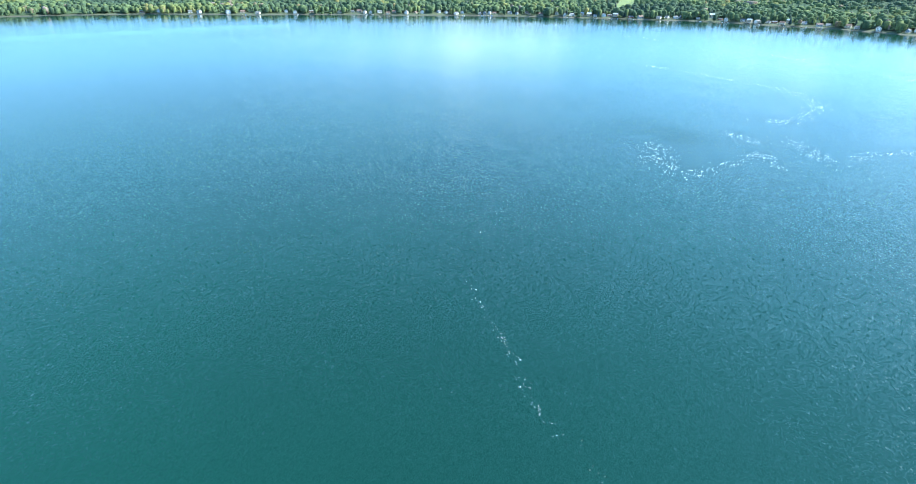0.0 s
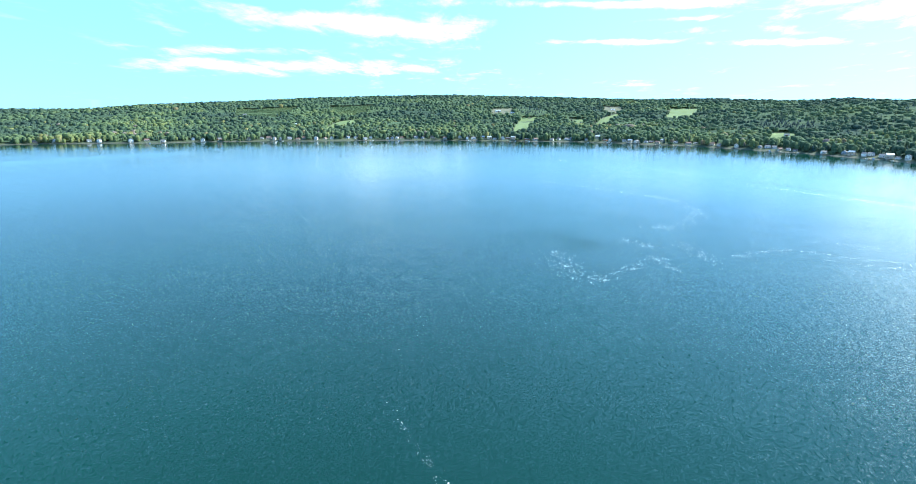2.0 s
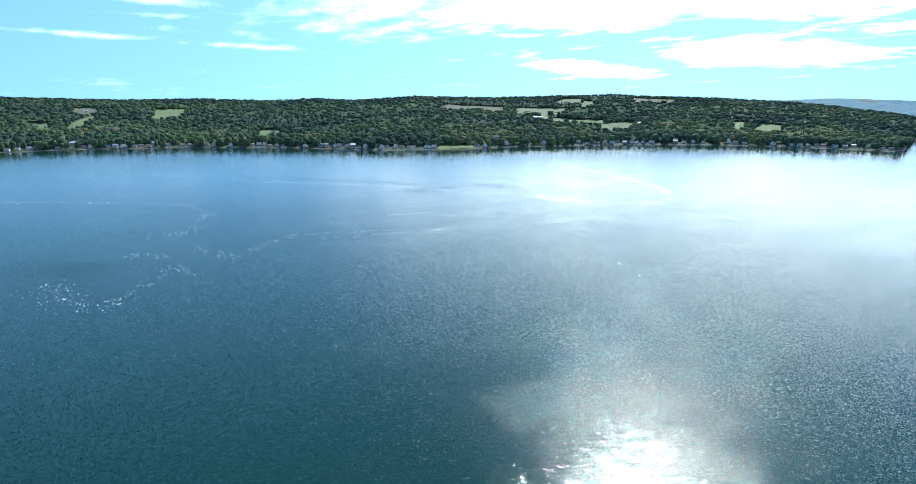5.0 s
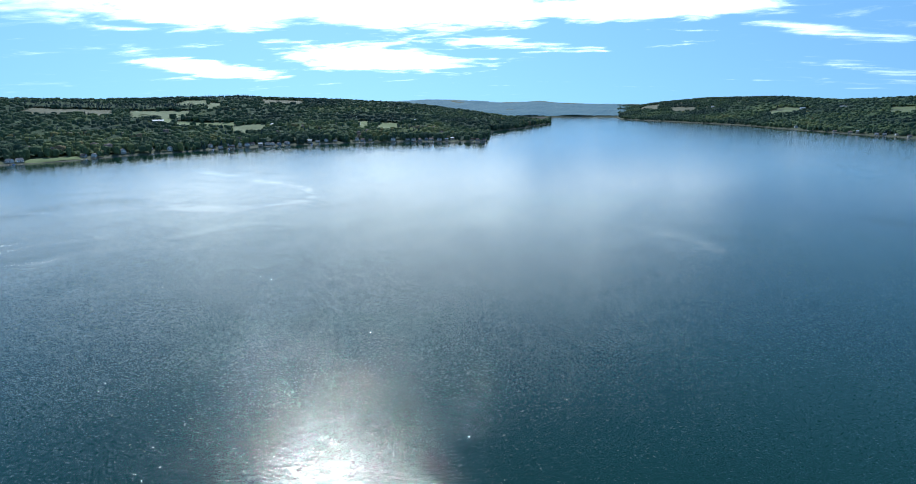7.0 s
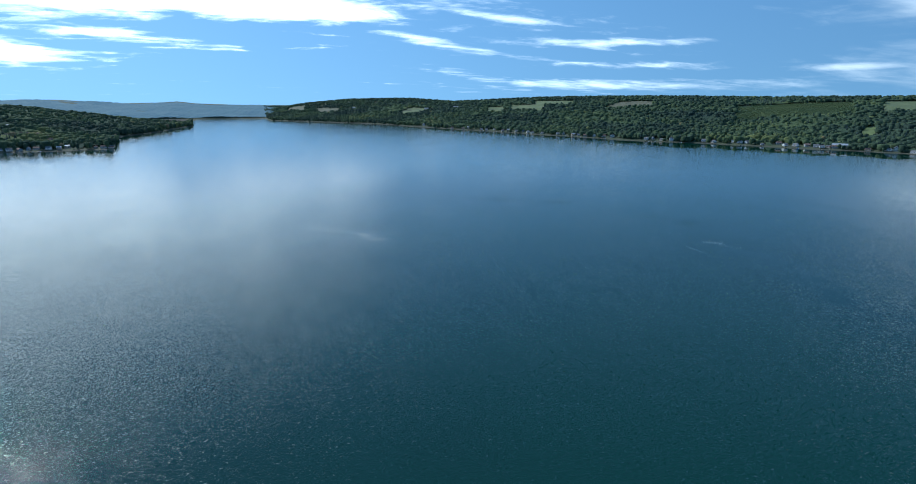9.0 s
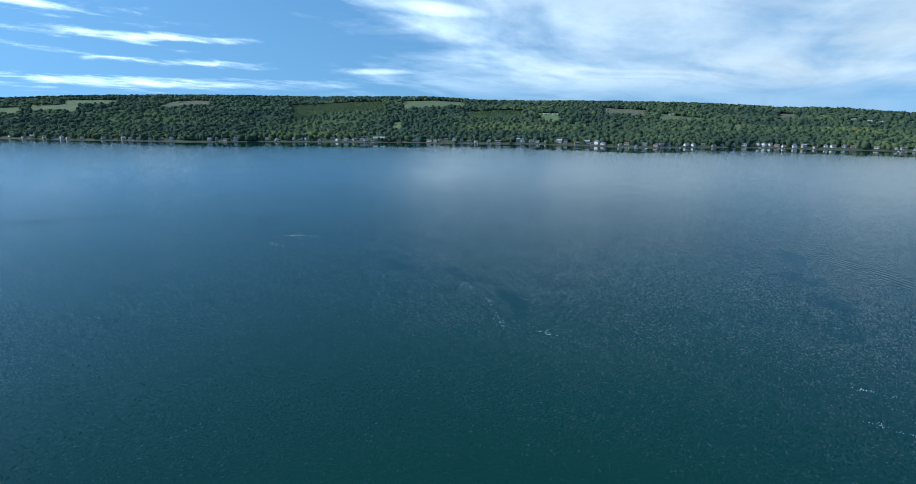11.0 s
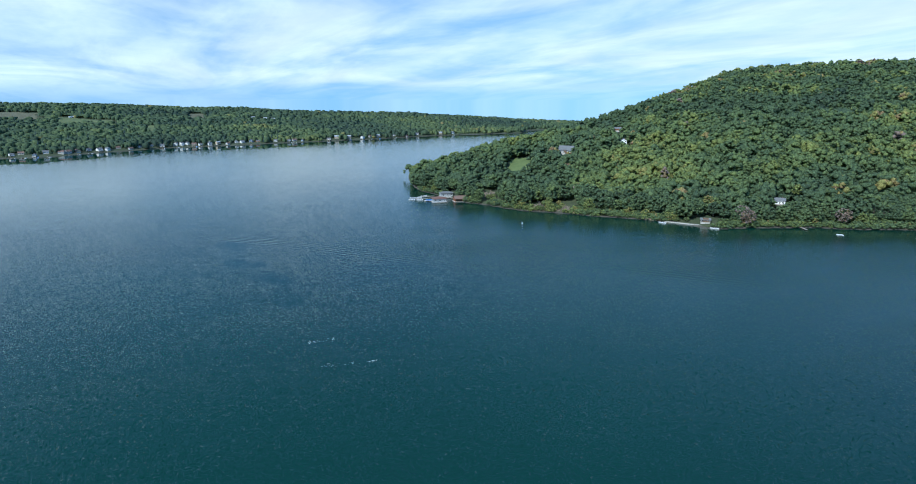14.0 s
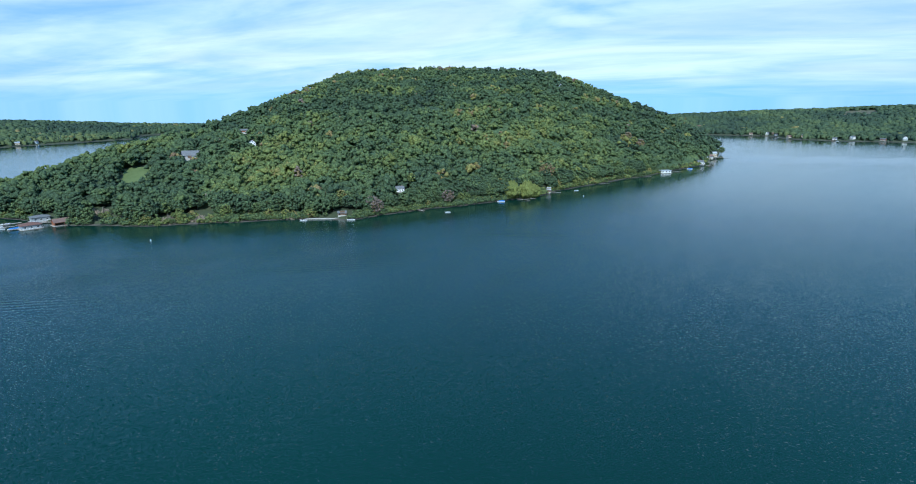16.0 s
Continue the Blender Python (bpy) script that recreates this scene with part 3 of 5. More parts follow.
FIELDS_SOUTH = [("hay", 37.6, 2000, 43.6, 1930, 44, 2150, 38.2, 2140), ("grass", 45.11, 1882, 49.65, 1922, 49.83, 2070, 45.29, 2118), ("lawn", 48.67, 1682, 53.36, 1702, 53.64, 1802, 48.79, 1830),
                ("lawn", 47.4, 1758, 48.42, 1742, 48.45, 1902, 47.57, 1910), ("grass", 48.5, 2250, 51.1, 2246, 51.36, 2462, 49.7, 2478), ("grass", 51.3, 2082, 52.42, 2086, 52.56, 2326, 51.49, 2366),
                ("hay", 56.08, 2290, 59.75, 2400, 59.51, 2590, 56, 2578), ("lawn", 64.55, 1646, 65.78, 1654, 65.8, 1846, 64.74, 1846), ("lawn", 66.23, 1634, 68.5, 1638, 68.63, 1794, 66.93, 1822),
                ("grass", 53.05, 1546, 55.99, 1606, 56.18, 1726, 53.36, 1746), ("lawn", 37.4, 1194, 41, 1214, 41, 1242, 37.4, 1226)]
FIELDS_EAST = [("grass", 101.78, 2810, 103.79, 2730, 105.88, 2838, 103.73, 2966), ("hay", 91.75, 3674, 93.29, 3482, 93.53, 3822, 91.99, 4000), ("hay", 94.58, 3270, 96.57, 3198, 96.55, 3382, 94.56, 3538),
               ("grass", 110.84, 2530, 112.57, 2542, 112.53, 2754, 110.98, 2770), ("grass", 113.14, 2570, 116.23, 2422, 116.48, 2646, 113.27, 2802), ("grass", 115.51, 2674, 119.2, 2562, 119.23, 2746, 115.62, 2882),
               ("hay", 121.87, 2358, 126.49, 2374, 126.51, 2582, 123.66, 2594), ("vine", 133.49, 1894, 135.95, 2022, 134.54, 2382, 133.58, 2374), ("vine", 135.68, 2014, 142.34, 2082, 142.08, 2490, 134.54, 2410)]
FIELDS_UPLAND = [("grass", 144.04, 2130, 150.32, 2274, 149.74, 2540, 144.05, 2530), ("lawn", 142.97, 1618, 143.83, 1614, 143.84, 1810, 142.98, 1794), ("vine", 150.32, 1862, 155.75, 1802, 155.73, 2194, 150.32, 2150),
                 ("lawn", 157.17, 1758, 159.31, 1706, 159.11, 2050, 157.15, 2046), ("hay", 163.5, 1966, 167.22, 1974, 167.19, 2142, 163.47, 2238), ("grass", 168.54, 1882, 172.55, 1890, 172.29, 1982, 168.51, 2042),
                 ("grass", 174.78, 1630, 175.48, 1630, 175.36, 1830, 174.74, 1850), ("hay", 178.09, 2018, 179.4, 2006, 179.37, 2214, 178.06, 2198), ("hay", 272, 2250, 274.4, 2260, 274.2, 2475, 272.2, 2470),
                 ("lawn", 207.7, 628, 210.6, 642, 210.4, 728, 208.2, 720)]
FIELDS = FIELDS_WEST + FIELDS_SOUTH + FIELDS_EAST + FIELDS_UPLAND
# stands of dark conifers: first and last bearing, near and far edge
STANDS = [(-2.1, 0.7, 2060, 2260), (19.6, 23.6, 1650, 1790), (37.8, 44.4, 2150, 2290), (44.6, 50.2, 2125, 2245), (50.8, 55.4, 2440, 2640), (134.4, 137.4, 2430, 2560), (67.2, 70.0, 1660, 1720)]
CLEARINGS = []
# farmyards
CLEARINGS += [(b0, r0 - 16, 11, 24) for b0, r0 in ((183.7, 2038), (184.7, 2002), (185.4, 2000), (64.9, 1958), (98.0, 3298), (105.0, 2858), (107.9, 2866), (-28.0, 2178), (-23.5, 1810), (-23.5, 1622), (47.2, 1794), (158.9, 1960))]
# room round the buildings on the bluff and the bare banks
CLEARINGS += [(213.7, 722, 10, 26), (219.0, 738, 8, 26), (218.35, 815, 9, 34), (232.7, 548, 6, 18), (226.9, 500, 10, 9), (247.7, 628, 6, 6),
              (206.2, 574, 9, 20), (211.2, 529, 7, 12), (213.6, 530, 8, 12), (202.0, 596, 26, 12)]


def house_sites():
    """Lots along the far shores: bearing, distance, turn. Thick in the villages, thin between them."""
    rng = np.random.RandomState(91)
    lots, b0 = [], -45.0
    while b0 < 277:
        village = -28 < b0 < 77 or 108 < b0 < 190
        b0 += rng.uniform(0.40, 0.86) * (1.0 if village else 1.7)
        if 77 < b0 < 104 or 205 < b0 < 264 or (37.5 < b0 < 41.2) or rng.uniform() < 0.25:
            continue
        shore = float(along(b0, WEST_SHORE + EAST_SHORE + NORTH_SHORE, 1))
        px, py = polar(b0, shore)
        shore += float(9 * waves(np.array(px), np.array(py), 260, 3) + 4 * waves(np.array(px), np.array(py), 90, 4))
        lots.append((b0, shore + 7 + rng.gamma(1.4, 6.5), rng.normal(0, 25), shore))
    return lots


LOTS = house_sites()
CLEARINGS += [(hb, hr - 9, 6.5, 16.0) for hb, hr, turn, shore in LOTS]


def in_clearing(x, y, grow=0.0):
    hit = np.zeros(np.shape(x), dtype=bool)
    for cb, cr, wide, deep in CLEARINGS:
        cx, cy = polar(cb, cr)
        ux, uy = polar(cb, 1.0)
        dx, dy = x - cx, y - cy
        hit |= (np.abs(dx * uy - dy * ux) < wide + grow) & (np.abs(dx * ux + dy * uy) < deep + grow)
    bb, rr = bearing_of(x, y), np.hypot(x, y)
    for kind, *c in FIELDS:
        inside = np.ones(np.shape(x), dtype=bool)
        for k in range(4):
            b0, r0, b1, r1 = (c * 2)[2 * k:2 * k + 4]
            # metres outside each side of the field
            eb, er = (b1 - b0) * r0 / 57.3, r1 - r0
            inside &= eb * (rr - r0) - er * (bb - b0) * r0 / 57.3 > -grow * math.hypot(eb, er)
        hit |= inside
    return hit


# ---------------------------------------------------------------- woods
def sites(count, bearings, radii, seed):
    """Random places, even over the area between two bearings and two distances."""
    rng = np.random.RandomState(seed)
    bb = rng.uniform(*bearings, count)
    rr = np.sqrt(rng.uniform(radii[0] ** 2, radii[1] ** 2, count))
    x, y = polar(bb, rr)
    return rng, bb, rr, x, y


def tints(rng, x, y, count):
    t = 0.34 + 0.18 * waves(x, y, 420, 21) + 0.11 * waves(x, y, 110, 22) + rng.normal(0, 0.065, count)
    odd = rng.uniform(0, 1, count)
    t = np.where(odd > 0.993, rng.uniform(0.76, 0.86, count), np.clip(t, 0.0, 0.8))
    return t


OCTA = [(0, 0, 1), (1, 0, 0), (0, 1, 0), (-1, 0, 0), (0, -1, 0), (0, 0, -1)]
OCTA_FACES = [(0, 1, 2), (0, 2, 3), (0, 3, 4), (0, 4, 1), (5, 2, 1), (5, 3, 2), (5, 4, 3), (5, 1, 4)]
DOME_FACES = [(0, 1 + k, 1 + (k + 1) % 6) for k in range(6)] + [(1 + k, 7 + k, 1 + (k + 1) % 6) for k in range(6)] + \
             [(1 + (k + 1) % 6, 7 + k, 7 + (k + 1) % 6) for k in range(6)]


def wood(name, x, y, size, tall, tint, seed, clumps, mat, label, pointed=False):
    """Crowns of many trees in one mesh: each a heap of uneven leaf clumps, or one uneven dome when clumps is 0."""
    rng = np.random.RandomState(seed)
    n = len(x)
    z = ground_height(x, y)
    if clumps == 0:
        ang = (np.arange(6) + 0.5) * math.tau / 6
        turn = rng.uniform(0, math.tau, (n, 1))
        mid = rng.uniform(0.75, 1.15, (n, 6)) * size[:, None]
        low = rng.uniform(0.55, 0.95, (n, 6)) * size[:, None]
        shoulder = (0.72, 0.95)
        if pointed:
            mid, low, shoulder = mid * 0.55, low * 1.3, (0.38, 0.55)
        v = np.zeros((n, 13, 3))
        v[:, 0, 0], v[:, 0, 1] = x + rng.normal(0, 0.18, n) * size, y + rng.normal(0, 0.18, n) * size
        v[:, 0, 2] = z + tall
        v[:, 1:7, 0], v[:, 1:7, 1] = x[:, None] + mid * np.cos(ang + turn), y[:, None] + mid * np.sin(ang + turn)
        v[:, 1:7, 2] = z[:, None] + tall[:, None] * rng.uniform(*shoulder, (n, 6))
        v[:, 7:, 0], v[:, 7:, 1] = x[:, None] + low * np.cos(ang + turn + 0.5), y[:, None] + low * np.sin(ang + turn + 0.5)
        v[:, 7:, 2] = z[:, None] + tall[:, None] * rng.uniform(0.0, 0.25, (n, 6))
        base, per = np.array(DOME_FACES), 13
        verts, t = v.reshape(-1, 3), np.repeat(tint, per)
        count = n
    else:
        octa = np.array(OCTA)
        verts, t = [], []
        for c in range(clumps):
            # clumps sit over a dome, the first on its top
            a, up = rng.uniform(0, math.tau, n), (rng.uniform(0.85, 1.0, n) if c == 0 else rng.uniform(0.0, 1.0, n) ** 0.8)
            d = size * np.sqrt(np.clip(1 - up ** 2, 0, 1)) * rng.uniform(0.65, 0.95, n)
            rad = size * rng.uniform(0.30, 0.56, n)
            v = octa[None] * rng.uniform(0.6, 1.3, (n, 6, 1)) * rad[:, None, None]
            w, lean = rng.uniform(0, math.tau, n)[:, None], rng.uniform(-0.7, 0.7, n)[:, None]
            vy, vz = v[:, :, 1] * np.cos(lean) - v[:, :, 2] * np.sin(lean), v[:, :, 1] * np.sin(lean) + v[:, :, 2] * np.cos(lean)
            vx, vy = v[:, :, 0] * np.cos(w) - vy * np.sin(w), v[:, :, 0] * np.sin(w) + vy * np.cos(w)
            px, py, pz = x + d * np.cos(a), y + d * np.sin(a), z + tall * (0.30 + 0.58 * up)
            verts.append(np.stack([vx + px[:, None], vy + py[:, None], vz * 0.8 + pz[:, None]], axis=-1).reshape(-1, 3))
            t.append(np.repeat(tint + rng.normal(0, 0.04, n), 6))
        verts, t = np.concatenate(verts), np.concatenate(t)
        base, per, count = np.array(OCTA_FACES), 6, n * clumps
    faces = (base[None] + (np.arange(count) * per)[:, None, None]).reshape(-1, 3)
    ob = mesh_from(name, verts, faces, mat, smooth=True, tint=np.clip(t, 0, 1))
    return tagged(ob, label, "woodland", kind="stuff")


def far_woods():
    table = WEST_SHORE + EAST_SHORE + NORTH_SHORE
    ridge = WEST_RIDGE + EAST_RIDGE + NORTH_RIDGE
    for side, (b0, b1), seed in [("west", (-74, 83.5), 41), ("east", (89.5, 222), 42), ("north", (250, 285), 43)]:
        rng, bb, rr, x, y = sites(int(255000 * (b1 - b0) / 158), (b0, b1), (1150, 4400), seed)
        shore, top = along(bb, table, 1), along(bb, ridge, 1, 0.5)
        s = rr - shore
        chance = np.where(s < 180, 1.0, np.where(s < 500, 0.55, 0.33))
        keep = (s > 3) & (rr < top + 230) & (rng.uniform(0, 1, len(rr)) < chance) & ~in_clearing(x, y)
        x, y, s = x[keep], y[keep], s[keep]
        keep = ground_height(x, y) > 0.6
        x, y, s = x[keep], y[keep], s[keep]
        bb, rr = bearing_of(x, y), np.hypot(x, y)
        dark = np.zeros(len(x), dtype=bool)
        for s0, s1, r0, r1 in STANDS:
            dark |= (bb > s0) & (bb < s1) & (rr > r0) & (rr < r1)
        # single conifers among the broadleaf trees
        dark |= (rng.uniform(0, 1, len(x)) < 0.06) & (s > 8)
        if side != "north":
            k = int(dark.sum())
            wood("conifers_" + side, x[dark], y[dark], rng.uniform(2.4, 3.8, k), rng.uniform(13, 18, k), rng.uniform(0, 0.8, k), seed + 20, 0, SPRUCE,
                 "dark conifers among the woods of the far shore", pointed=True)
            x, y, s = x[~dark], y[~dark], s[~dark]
        n = len(x)
        size = rng.gamma(5, 0.84, n) * np.where(s < 180, 1.0, np.where(s < 500, 1.15, 1.4))
        tall = rng.uniform(8.5, 12.0, n) * np.clip(size / 4.6, 0.75, 1.2) * np.where(s < 5, 0.5, np.where((s < 120) & (side == "west"), 1.3, 1.0))
        # the lower woods by the water turn yellow first
        tint = tints(rng, x, y, n) + np.where((s < 320) & (waves(x, y, 260, 71) > 0.0), rng.gamma(1.5, 0.10, n), 0.0) * (side == "west") + np.where((s < 320) & (waves(x, y, 300, 71) > 0.35), 0.10, 0.0)
        wood("woodland_" + side, x, y, size, tall, tint, seed + 10, 0, FAR_LEAVES,
             "dense green woodland turning yellow on the far lake shore")


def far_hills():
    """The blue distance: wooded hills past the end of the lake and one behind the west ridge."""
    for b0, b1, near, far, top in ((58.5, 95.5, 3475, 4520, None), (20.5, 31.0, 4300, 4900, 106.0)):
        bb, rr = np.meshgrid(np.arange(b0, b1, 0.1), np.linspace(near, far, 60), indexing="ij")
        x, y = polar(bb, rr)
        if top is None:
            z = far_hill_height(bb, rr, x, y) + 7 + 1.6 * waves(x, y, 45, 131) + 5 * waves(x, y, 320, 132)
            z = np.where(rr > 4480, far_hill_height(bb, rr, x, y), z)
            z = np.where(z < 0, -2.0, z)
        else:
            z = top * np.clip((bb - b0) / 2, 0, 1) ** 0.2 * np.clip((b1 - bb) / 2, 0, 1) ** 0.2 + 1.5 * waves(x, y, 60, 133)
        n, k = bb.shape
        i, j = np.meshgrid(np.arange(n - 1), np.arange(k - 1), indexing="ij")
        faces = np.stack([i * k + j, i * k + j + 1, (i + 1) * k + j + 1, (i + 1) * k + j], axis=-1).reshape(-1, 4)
        ob = mesh_from("backdrop", np.stack([x, y, z], axis=-1).reshape(-1, 3), faces[:, ::-1], HAZE_GLOW)
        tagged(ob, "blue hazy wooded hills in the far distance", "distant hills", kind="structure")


def gap_leaves(name, bearings, radii, steps, shores, ridge, lift, rough, mat, seed, label):
    """An added lower leaf sheet that fills and brightens the dark gaps between the crowns."""
    rng = np.random.RandomState(seed)
    bb, rr = np.meshgrid(np.arange(*bearings, steps[0]), np.arange(*radii, steps[1]), indexing="ij")
    bb, rr = bb + rng.uniform(-0.35, 0.35, bb.shape) * steps[0], rr + rng.uniform(-0.35, 0.35, bb.shape) * steps[1]
    x, y = polar(bb, rr)
    s = rr - along(bb, shores, 1)
    ground = ground_height(x, y)
    z = ground + (lift + rng.uniform(-rough, rough, bb.shape)) * np.clip((s - 4) / 25, 0, 1) - 1.0
    good = (s > 4) & (ground > 1.0) & (rr < along(bb, ridge, 1, 0.5) + 60) & ~in_clearing(x, y, 3.0)
    n, k = bb.shape
    i, j = np.meshgrid(np.arange(n - 1), np.arange(k - 1), indexing="ij")
    faces = np.stack([i * k + j, i * k + j + 1, (i + 1) * k + j + 1, (i + 1) * k + j], axis=-1).reshape(-1, 4)
    faces = faces[good.ravel()[faces].all(axis=1)]
    tint = np.clip(tints(rng, x.ravel(), y.ravel(), x.size), 0, 0.75)
    ob = mesh_from(name, np.stack([x, y, z], axis=-1).reshape(-1, 3), faces, mat, tint=tint)
    return tagged(ob, label, "undergrowth", kind="stuff")


def bluff_woods():
    rng, bb, rr, x, y = sites(25500, (198.0, 263.4), (490, 1460), 51)
    s = rr - along(bb, BLUFF_SHORE, 1)
    keep = (s > 24) & (rr < along(bb, BLUFF_RIDGE, 1) + 70) & ~in_clearing(x, y)
    x, y, s, rr = x[keep], y[keep], s[keep], rr[keep]
    keep = (ground_height(x, y) > 0.5) & (rng.uniform(0, 1, len(x)) < np.clip(1.3 - rr / 2000, 0.5, 1))
    x, y, s = x[keep], y[keep], s[keep]
    n = len(x)
    size = np.clip(rng.gamma(5, 0.92, n), 1.8, 8.5)
    tall = rng.uniform(9.5, 15, n) * np.clip(size / 4.6, 0.62, 1.25)
    dry = np.clip(ground_height(x, y) / 110, 0, 1) * np.clip(waves(x, y, 190, 72) * 1.6 - 0.1, 0, 1)
    tint = tints(rng, x, y, n) + dry * rng.uniform(0, 0.5, n)
    under = rng.uniform(199, 263, 2200)
    ur = along(under, BLUFF_SHORE, 1) + 3 * waves(*polar(under, along(under, BLUFF_SHORE, 1)), 70, 7) + np.abs(rng.normal(0, 5, 2200)) - 0.6
    ux, uy = polar(under, ur)
    free = ~in_clearing(ux, uy) & (np.abs(under - 225.6) > 1.9)
    ux, uy = ux[free], uy[free]
    m = len(ux)
    wood("undergrowth", ux, uy, rng.uniform(1.4, 3.2, m), rng.uniform(2.2, 5.5, m), np.clip(tints(rng, ux, uy, m) + rng.uniform(0, 0.25, m), 0, 0.80), 62, 6, LEAVES,
         "green and yellowing shrubs along the foot of the bluff")
    near = np.hypot(x, y) < 860
    for k, clumps in ((near, 15), (~near, 9)):
        wood("woodland_bluff", x[k], y[k], size[k], tall[k], tint[k], 61, clumps, LEAVES, "dense green broadleaf woodland covering the steep bluff")


far_woods()
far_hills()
bluff_woods()
gap_leaves("understory_bluff", (198.0, 263.4), (500, 1460), (0.45, 5.0), BLUFF_SHORE, BLUFF_RIDGE, 6.5, 1.8, LEAVES, 81, "green lower leaf layer under the trees of the bluff")
for side, span_of, shores, ridges, seed in (("west", (-74, 84), WEST_SHORE, WEST_RIDGE, 82), ("east", (90, 216), EAST_SHORE, EAST_RIDGE, 83), ("north", (256, 284), NORTH_SHORE, NORTH_RIDGE, 84)):
    gap_leaves("understory_" + side, span_of, (1160, 3300), (0.42, 13.0), shores, ridges, 6.5, 1.8, FAR_LEAVES, seed, "green lower leaf layer under the far woods")

# ---------------------------------------------------------------- materials of the things
GRASS = plain("meadow_grass", (0.085, 0.115, 0.04), (0.135, 0.165, 0.065), 0.04, 0.9, 0, 0.1)
LAWN = plain("mown_lawn", (0.095, 0.135, 0.035), (0.145, 0.185, 0.06), 0.05, 0.9, 0, 0.05)
HAY = plain("dry_hay", (0.085, 0.085, 0.046), (0.135, 0.13, 0.075), 0.04, 0.95, 0, 0.1)
EARTH = plain("bare_earth", (0.13, 0.108, 0.07), (0.27, 0.22, 0.155), 0.25, 0.95, 0, 0.4)
BARK = plain("bark", (0.05, 0.04, 0.03), (0.11, 0.09, 0.07), 1.5, 0.9, 0, 0.05)
WHITE = plain("white_paint", (0.68, 0.68, 0.66), (0.80, 0.80, 0.78), 1.2, 0.55)
GREY = plain("grey_siding", (0.30, 0.32, 0.33), (0.42, 0.43, 0.44), 1.2, 0.6)
TAN = plain("tan_siding", (0.38, 0.31, 0.22), (0.50, 0.42, 0.31), 1.2, 0.6)
BLUE = plain("blue_siding", (0.16, 0.24, 0.34), (0.24, 0.33, 0.44), 1.2, 0.6)
RED = plain("red_brown_stain", (0.22, 0.075, 0.035), (0.34, 0.13, 0.06), 1.2, 0.65)
BROWN = plain("brown_wood", (0.10, 0.06, 0.035), (0.19, 0.12, 0.075), 1.5, 0.75)
SLATE = plain("grey_shingles", (0.10, 0.105, 0.11), (0.20, 0.205, 0.21), 0.9, 0.85)
SHINGLE = plain("brown_shingles", (0.13, 0.085, 0.07), (0.24, 0.16, 0.13), 0.9, 0.85)
RUST_ROOF = plain("red_brown_roof", (0.13, 0.065, 0.05), (0.21, 0.115, 0.085), 0.9, 0.8)
TIN = plain("pale_metal_roof", (0.34, 0.37, 0.40), (0.48, 0.51, 0.54), 0.6, 0.6, 0.1)
PLANK = plain("weathered_planks", (0.28, 0.25, 0.21), (0.45, 0.41, 0.36), 1.4, 0.85)
CONCRETE = plain("pale_concrete", (0.38, 0.36, 0.32), (0.52, 0.50, 0.46), 0.8, 0.9)
CANVAS = plain("blue_canvas", (0.02, 0.12, 0.42), (0.04, 0.20, 0.55), 1.5, 0.7)
HULL = plain("white_hull", (0.72, 0.73, 0.74), (0.82, 0.82, 0.82), 1.0, 0.3)
# white of the foam flecks, also painted in for sun glints on the water
FOAM_GLINT = plain("foam", (0.75, 0.80, 0.82), (0.85, 0.87, 0.88), 1.0, 0.8)


def make_glass():
    m, node, bsdf = material("window_glass")
    attach(bsdf, Base_Color=(0.02, 0.025, 0.03, 1), Roughness=0.06, IOR=1.5)
    return m


GLASS = make_glass()


# ---------------------------------------------------------------- helpers for things
def thing(name, at, label, category, group=""):
    """An Empty at a thing's base."""
    ob = new(name)
    ob.matrix_world = at
    return tagged(ob, label, category, group)


def part(name, bm, mat, parent, label=""):
    me = bpy.data.meshes.new(name)
    bmesh.ops.recalc_face_normals(bm, faces=bm.faces)
    bm.to_mesh(me)
    bm.free()
    me.materials.append(mat)
    ob = new(name, me)
    ob.parent = parent
    return tagged(ob, label)


def box(x0, x1, y0, y1, z0, z1, bm=None, bevel=0.0):
    bm = bm or bmesh.new()
    got = bmesh.ops.create_cube(bm, size=1.0, matrix=Matrix.Translation(((x0 + x1) / 2, (y0 + y1) / 2, (z0 + z1) / 2)) @
                                Matrix.Diagonal((x1 - x0, y1 - y0, z1 - z0, 1)))
    if bevel:
        edges = list({e for v in got["verts"] for e in v.link_edges})
        bmesh.ops.bevel(bm, geom=edges, offset=bevel, segments=1, affect="EDGES")
    return bm


def solid(verts, faces, bm=None):
    bm = bm or bmesh.new()
    made = [bm.verts.new(v) for v in verts]
    for f in faces:
        bm.faces.new([made[k] for k in f])
    return bm


def rod(bm, a, b, r0, r1, sides=6):
    """A tapered round bar between two points."""
    a, b = Vector(a), Vector(b)
    turn = (b - a).to_track_quat("Z", "Y").to_matrix().to_4x4()
    bmesh.ops.create_cone(bm, cap_ends=True, segments=sides, radius1=r0, radius2=r1, depth=(b - a).length,
                          matrix=Matrix.Translation((a + b) / 2) @ turn)
    return bm


